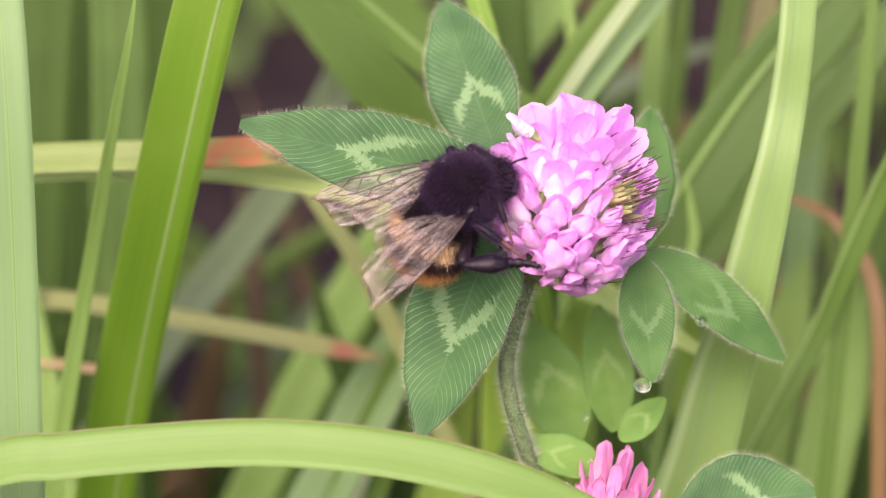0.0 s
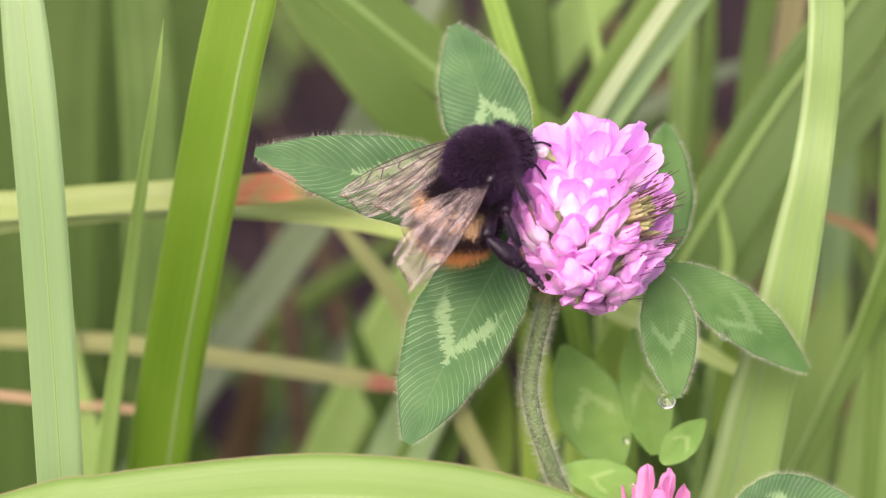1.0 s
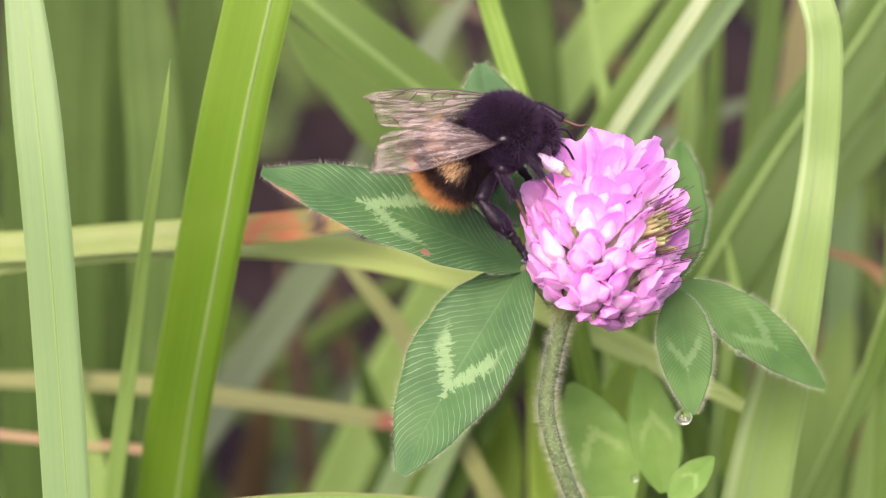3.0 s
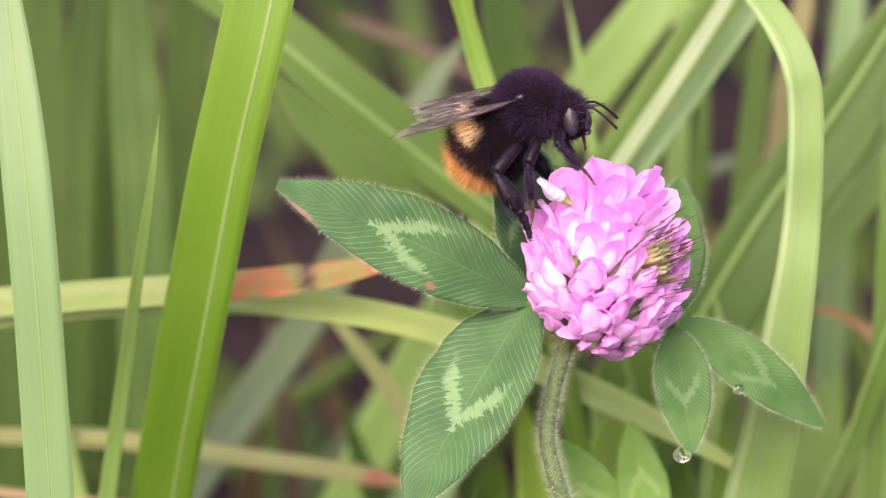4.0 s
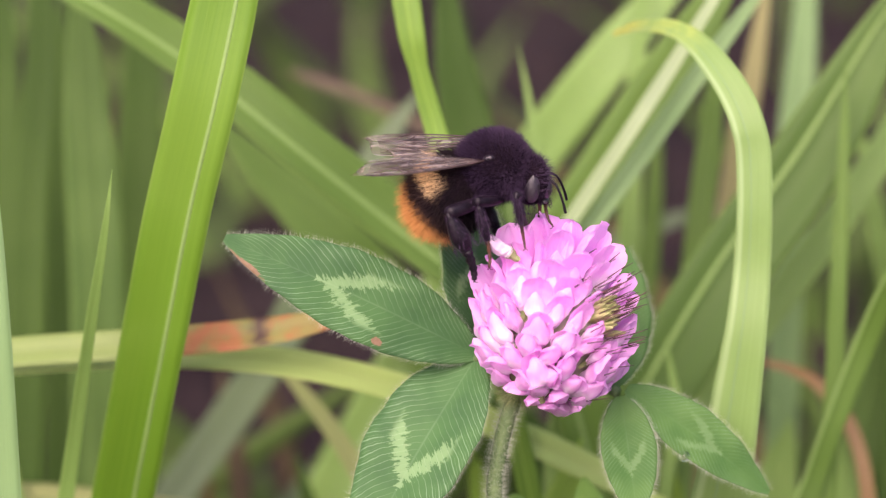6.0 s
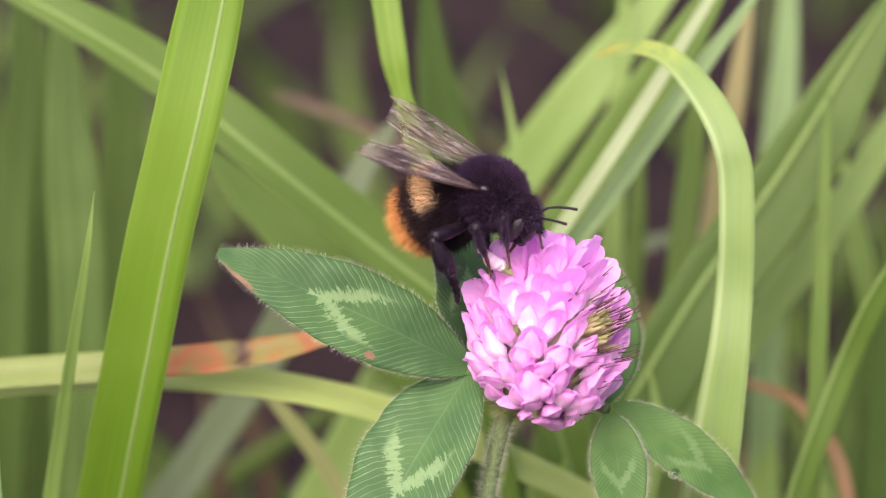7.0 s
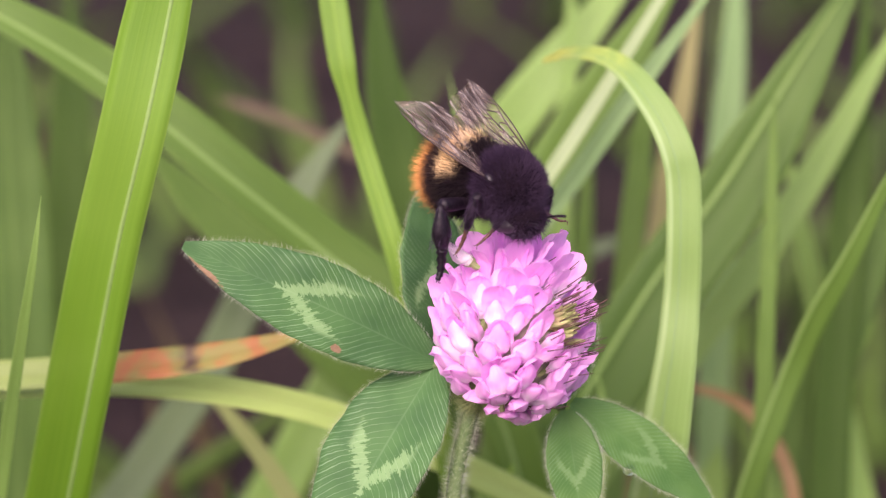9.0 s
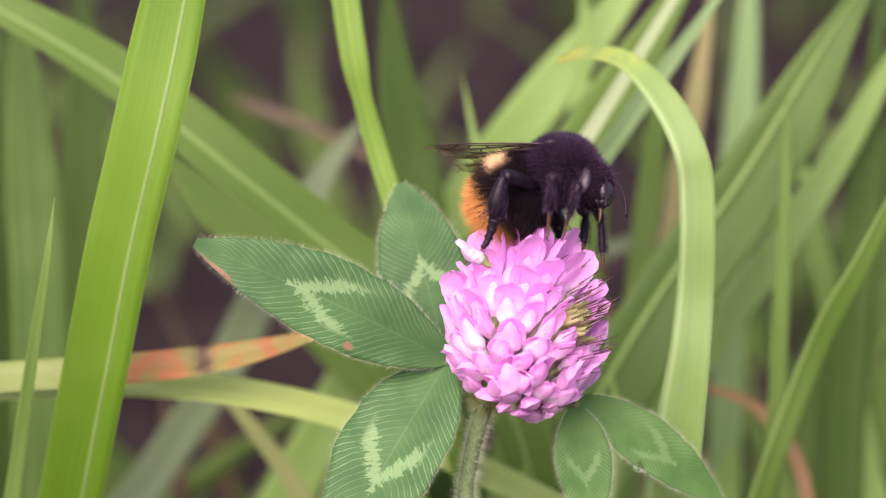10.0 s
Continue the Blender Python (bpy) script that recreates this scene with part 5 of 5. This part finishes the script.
FEELERS = [(0, -65), (0.2, -50), (0.4, 40), (0.8, 45), (1.0, 60), (1.2, 50), (1.5, -10), (1.7, 50), (2.0, 80), (2.3, 65), (2.7, 45), (3.8, 50), (4.2, 10), (5.2, -20), (5.5, 65), (5.7, 65), (6.8, -35), (7.0, -45), (7.3, 50), (7.7, 65), (8.0, 45), (8.5, -95), (9.2, -115), (9.5, -40), (10, 65)]
FOOT_DEPTH = [(0, -12), (2.7, -10), (3.8, -6.5), (5.7, -6.5), (6.8, -8), (7.5, -7.5), (8.0, -8), (8.5, -8), (9.2, -8), (9.5, -8), (10, -8.5)]
STANCE = [(0, 808, 342, -10), (0.2, 813, 338, -10), (0.4, 797, 328, -10), (0.5, 796, 321, -10), (0.6, 790, 316, -10), (0.8, 756, 318, -10), (1, 852, 294, -10), (1.2, 862, 310, -10), (1.4, 822, 340, -10), (1.5, 810, 343, -10), (1.6, 812, 332, -10), (1.8, 818, 215, -9), (2, 814, 180, -9), (2.2, 872, 210, -8), (2.4, 903, 203, -8), (2.5, 906, 198, -8), (2.7, 893, 219, -8), (3.8, 930, 180, -4), (4, 938, 185, -4), (4.2, 913, 252, -8), (4.5, 893, 286, -8), (5, 881, 304, -8), (5.2, 877, 300, -8), (5.5, 876, 286, -4), (5.7, 889, 283, -4), (6.8, 830, 350, -7), (7, 866, 340, -7), (7.2, 898, 312, -5), (7.5, 940, 300, -5), (7.7, 946, 298, -5), (8, 998, 280, -7), (8.2, 983, 288, -7), (8.5, 950, 284, -7), (8.7, 920, 294, -7), (9, 904, 320, -7), (9.2, 900, 322, -7), (9.5, 916, 358, -5), (9.7, 962, 328, -4), (10, 1002, 308, -3)]
LEG_ROWS = {  # hind, middle and front legs (2, 1, 0), near side -1: seconds, then knee and foot, in steps across and down from the stance
    (2, -1): [(0, 40, 166, 137, 121), (0.5, 66, 161, 184, 161), (1, 38, 196, 107, 204), (1.5, 60, 175, 159, 155), (2, 59, 187, 133, 207), (2.5, -40, 148, 62, 217), (4, -83, 162, 4, 224), (4.5, -102, 135, -28, 172),
              (5, -118, 124, -21, 186), (5.5, -92, 104, -36, 194), (6.8, -100, 100, -34, 177), (7.5, -134, 84, -95, 188), (8, -151, 80, -151, 145), (8.5, -135, 76, -140, 186), (9, -147, 77, -121, 165), (9.5, -124, 83, -124, 138), (10, -98, 10, -136, 124)],
    (1, -1): [(0, 64, 88, 112, 108), (0.5, 74, 79, 154, 109), (1, 33, 93, 82, 180), (1.5, 48, 105, 122, 93), (2, 66, 140, 121, 160), (2.5, 9, 89, 72, 132), (4, -13, 125, 7, 205), (4.5, -28, 98, 22, 147),
              (5, -31, 102, 7, 167), (5.5, -56, 80, -22, 196), (6.8, -12, 78, 21, 133), (7.5, -57, 48, -44, 146), (8, -96, 47, -96, 113), (8.5, -95, 61, -82, 161), (9, -88, 55, -88, 121), (9.5, -80, 60, -75, 120), (10, -22, 15, -32, 102)],
    (0, -1): [(0, 87, 48, 97, 85), (0.5, 109, -11, 169, 24), (1, 70, 60, 95, 95), (1.5, 80, 50, 100, 90), (2, 86, 65, 121, 110), (2.5, 60, 60, 84, 96), (4, 66, 100, 110, 130), (4.5, 30, 96, 60, 135),
              (5, 2, 92, 14, 130), (5.5, 43, 87, 50, 131), (6.8, 40, 80, 55, 125), (7.5, 2, 38, -17, 108), (8, -30, 70, -40, 105), (8.5, -38, 66, -38, 106), (9, -30, 66, -30, 90), (9.5, -20, 60, -20, 95), (10, 16, 37, -5, 105)],
    (0, 1): [(2.3, 66, -56, 145, -20), (2.5, 70, -54, 149, -12), (2.8, 70, -54, 140, 0), (4.2, 80, -20, 115, 10), (4.5, 80, 5, 112, 45), (5.2, 85, 0, 116, 42), (5.3, 80, 40, 90, 90), (7.6, 70, 60, 90, 110), (8, 80, 47, 80, 146), (8.5, 88, 26, 90, 106), (9, 84, 0, 84, 77), (9.4, 84, 20, 84, 90), (10, 65, 75, 65, 173)],
    (2, 1): [(7.2, -140, 140, -185, 160), (7.5, -140, 140, -190, 162), (7.7, -140, 140, -150, 190)]}


def between(rows, t):
    """Values at t on straight lines between the rows."""
    for a, b in zip(rows, rows[1:]):
        if a[0] <= t <= b[0]:
            f = (t - a[0]) / (b[0] - a[0])
            return [x + (y - x) * f for x, y in zip(a[1:], b[1:])]
    return list(rows[-1][1:])


def frame_of(x, z):
    """A turn whose x axis is x and whose z axis lies near z."""
    x = Vector(x).normalized()
    z = Vector(z)
    z = (z - x * z.dot(x)).normalized()
    return Matrix((x, z.cross(x), z)).transposed()


def seen_from(a, b, w, t):
    """A place given as the lens stands at t."""
    m = turned(*between(PAN, t))
    s = (REACH + w * 0.001) * GRAIN / REACH
    return m @ Vector(((a - 784) * s, (441 - b) * s, -(REACH + w * 0.001)))


def motions():
    home, hinge = ORIGIN[BENT], Matrix.Translation(spot(1160, 1000, 22))   # the bent blade swings back upright
    walk(BENT, [(t, hinge @ Matrix.Rotation(radians(-q), 4, -AWAY) @ hinge.inverted() @ Matrix.Translation(home)) for t, q in BENT_ROWS])
    rest = ORIGIN[CLOVER]
    walk(CLOVER, [(t, Matrix.Translation(rest + RIGHT * a * GRAIN - RISE * b * GRAIN)) for t, a, b in SWAY])
    for ob, rows in ((LEAF_A, LEAF_ROWS), (LEAF_B, OTHER_ROWS)):
        home = ORIGIN[ob] - rest
        walk(ob, [(t, Matrix.Translation(home + RIGHT * a * GRAIN + RISE * b * GRAIN) @ Matrix.Rotation(radians(q), 4, -AWAY)) for t, a, b, q in rows])
    spine, wide = spot(752, 312, 14) - spot(806, 606, 7), spot(357, 412, -2) - spot(802, 620, 4)
    for ob, rows, axis in ((LEAFLET, TURN_ROWS, spine), (LOW_LEAFLET, LOW_ROWS, spine), (BROAD_LEAFLET, BROAD_ROWS, wide)):
        home = ORIGIN[ob] - ORIGIN[LEAF_A]
        walk(ob, [(t, Matrix.Translation(home + RIGHT * a * GRAIN + RISE * b * GRAIN) @ Matrix.Rotation(radians(lean), 4, -AWAY)
                   @ Matrix.Rotation(radians(q), 4, axis)) for t, q, lean, a, b in rows])
    centre0 = spot(936, 565, 0)
    semi = Vector((150, 150, 172)) * GRAIN * 0.93
    poses = []
    for t, a, b, w, ax, back, *_ in BEE:
        turn = frame_of(stage(*ax), stage(*back))
        poses.append((t, Matrix.Translation(seen_from(a, b, w, t)) @ turn.to_4x4()))
    walk(BEE_BODY, poses)
    walk(ABDOMEN, [(r[0], Matrix.Translation(V(-2.8, 0, -0.4)) @ Matrix.Rotation(radians(r[9]), 4, "Z") @ Matrix.Rotation(radians(-r[8]), 4, "Y")) for r in BEE])
    walk(HEAD, [(r[0], Matrix.Translation(V(4.5, 0, -2.2)) @ Matrix.Rotation(radians(r[10]), 4, "Z") @ Matrix.Rotation(radians(r[11]), 4, "Y")) for r in BEE])
    for sgn, ob in ANTENNAE:
        walk(ob, [(t, Matrix.Translation(V(1.7, sgn * 0.8, 0.3)) @ Matrix.Rotation(radians(q), 4, "Y")) for t, q in FEELERS])
    for sgn, fore, hind in WINGS:
        for ob, more, hinge in ((fore, 0, V(-0.2, sgn * 3.4, 2.4)), (hind, -13, V(-1.3, sgn * 3.3, 2.1))):
            rows = []
            for r in BEE:
                q, e = radians(r[6] + more), radians(r[7])
                x = Vector((-math.cos(q) * math.cos(e), sgn * math.sin(q) * math.cos(e), math.sin(e)))
                rows.append((r[0], Matrix.Translation(hinge) @ frame_of(x, Vector((0.2, between(TILT, r[0])[0] if sgn < 0 else 0.1, -1))).to_4x4()))
            walk(ob, rows)
    for k, sgn, thigh, shin in LEGS:
        hip = V(HIPS[k][0], sgn * HIPS[k][1], HIPS[k][2])
        home = (V(6.5, sgn * 3.4, -8.0), V(2.0, sgn * 6.2, -9.0), V(-3.0, sgn * 6.5, -10.0))[k]
        l1, l2 = FEMUR[k] * MM, (TIBIA[k] + TARSUS[k] * 0.85) * MM
        rows1, rows2 = [], []
        for t, m in poses:
            sway = between(SWAY, t)
            c = centre0 + RIGHT * sway[0] * GRAIN - RISE * sway[1] * GRAIN
            q = m @ home - c
            g = math.sqrt(sum((q[i] / semi[i]) ** 2 for i in range(3)))
            aim = m.inverted() @ (c + q / g)          # on the head's surface
            foot = home.lerp(aim, 0.85)
            out = Vector(((0.4, -0.1, -0.7)[k], sgn * 1.1, 0.5))
            rows = LEG_ROWS.get((k, sgn), ())
            if rows and rows[0][0] <= t <= rows[-1][0]:
                kx, ky, fx, fy = between(rows, t)
                a, b, w = between(STANCE, t)
                side = -7.5 if sgn < 0 else 3.5
                foot = m.inverted() @ seen_from(a + fx, b + fy, between(FOOT_DEPTH, t)[0] if sgn < 0 else w + side * 0.5, t)
                bow = seen_from(a + kx, b + ky, w + side, t) - m @ hip
                out = m.to_3x3().inverted() @ (bow - AWAY * bow.dot(AWAY) * 0.3)
            d = foot - hip
            n = min(max(d.length, abs(l1 - l2) * 1.1), (l1 + l2) * 0.98)
            d.normalize()
            bend = math.acos(max(-1, min(1, (l1 * l1 + n * n - l2 * l2) / (2 * l1 * n))))
            out = (out - d * out.dot(d)).normalized()
            x1 = d * math.cos(bend) + out * math.sin(bend)
            knee = hip + x1 * l1
            x2 = (hip + d * n - knee).normalized()
            rows1.append((t, Matrix.Translation(hip) @ frame_of(x1, out).to_4x4()))
            rows2.append((t, Matrix.Translation(knee) @ frame_of(x2, out).to_4x4()))
        walk(thigh, rows1)
        walk(shin, rows2)


build_ground()
build_meadow()
BENT = build_grass()
CLOVER, LEAF_A, LEAF_B, LEAFLET, LOW_LEAFLET, BROAD_LEAFLET = build_clover()
build_lower_clover()
BEE_BODY, ABDOMEN, HEAD, ANTENNAE, WINGS, LEGS = build_bee()
motions()
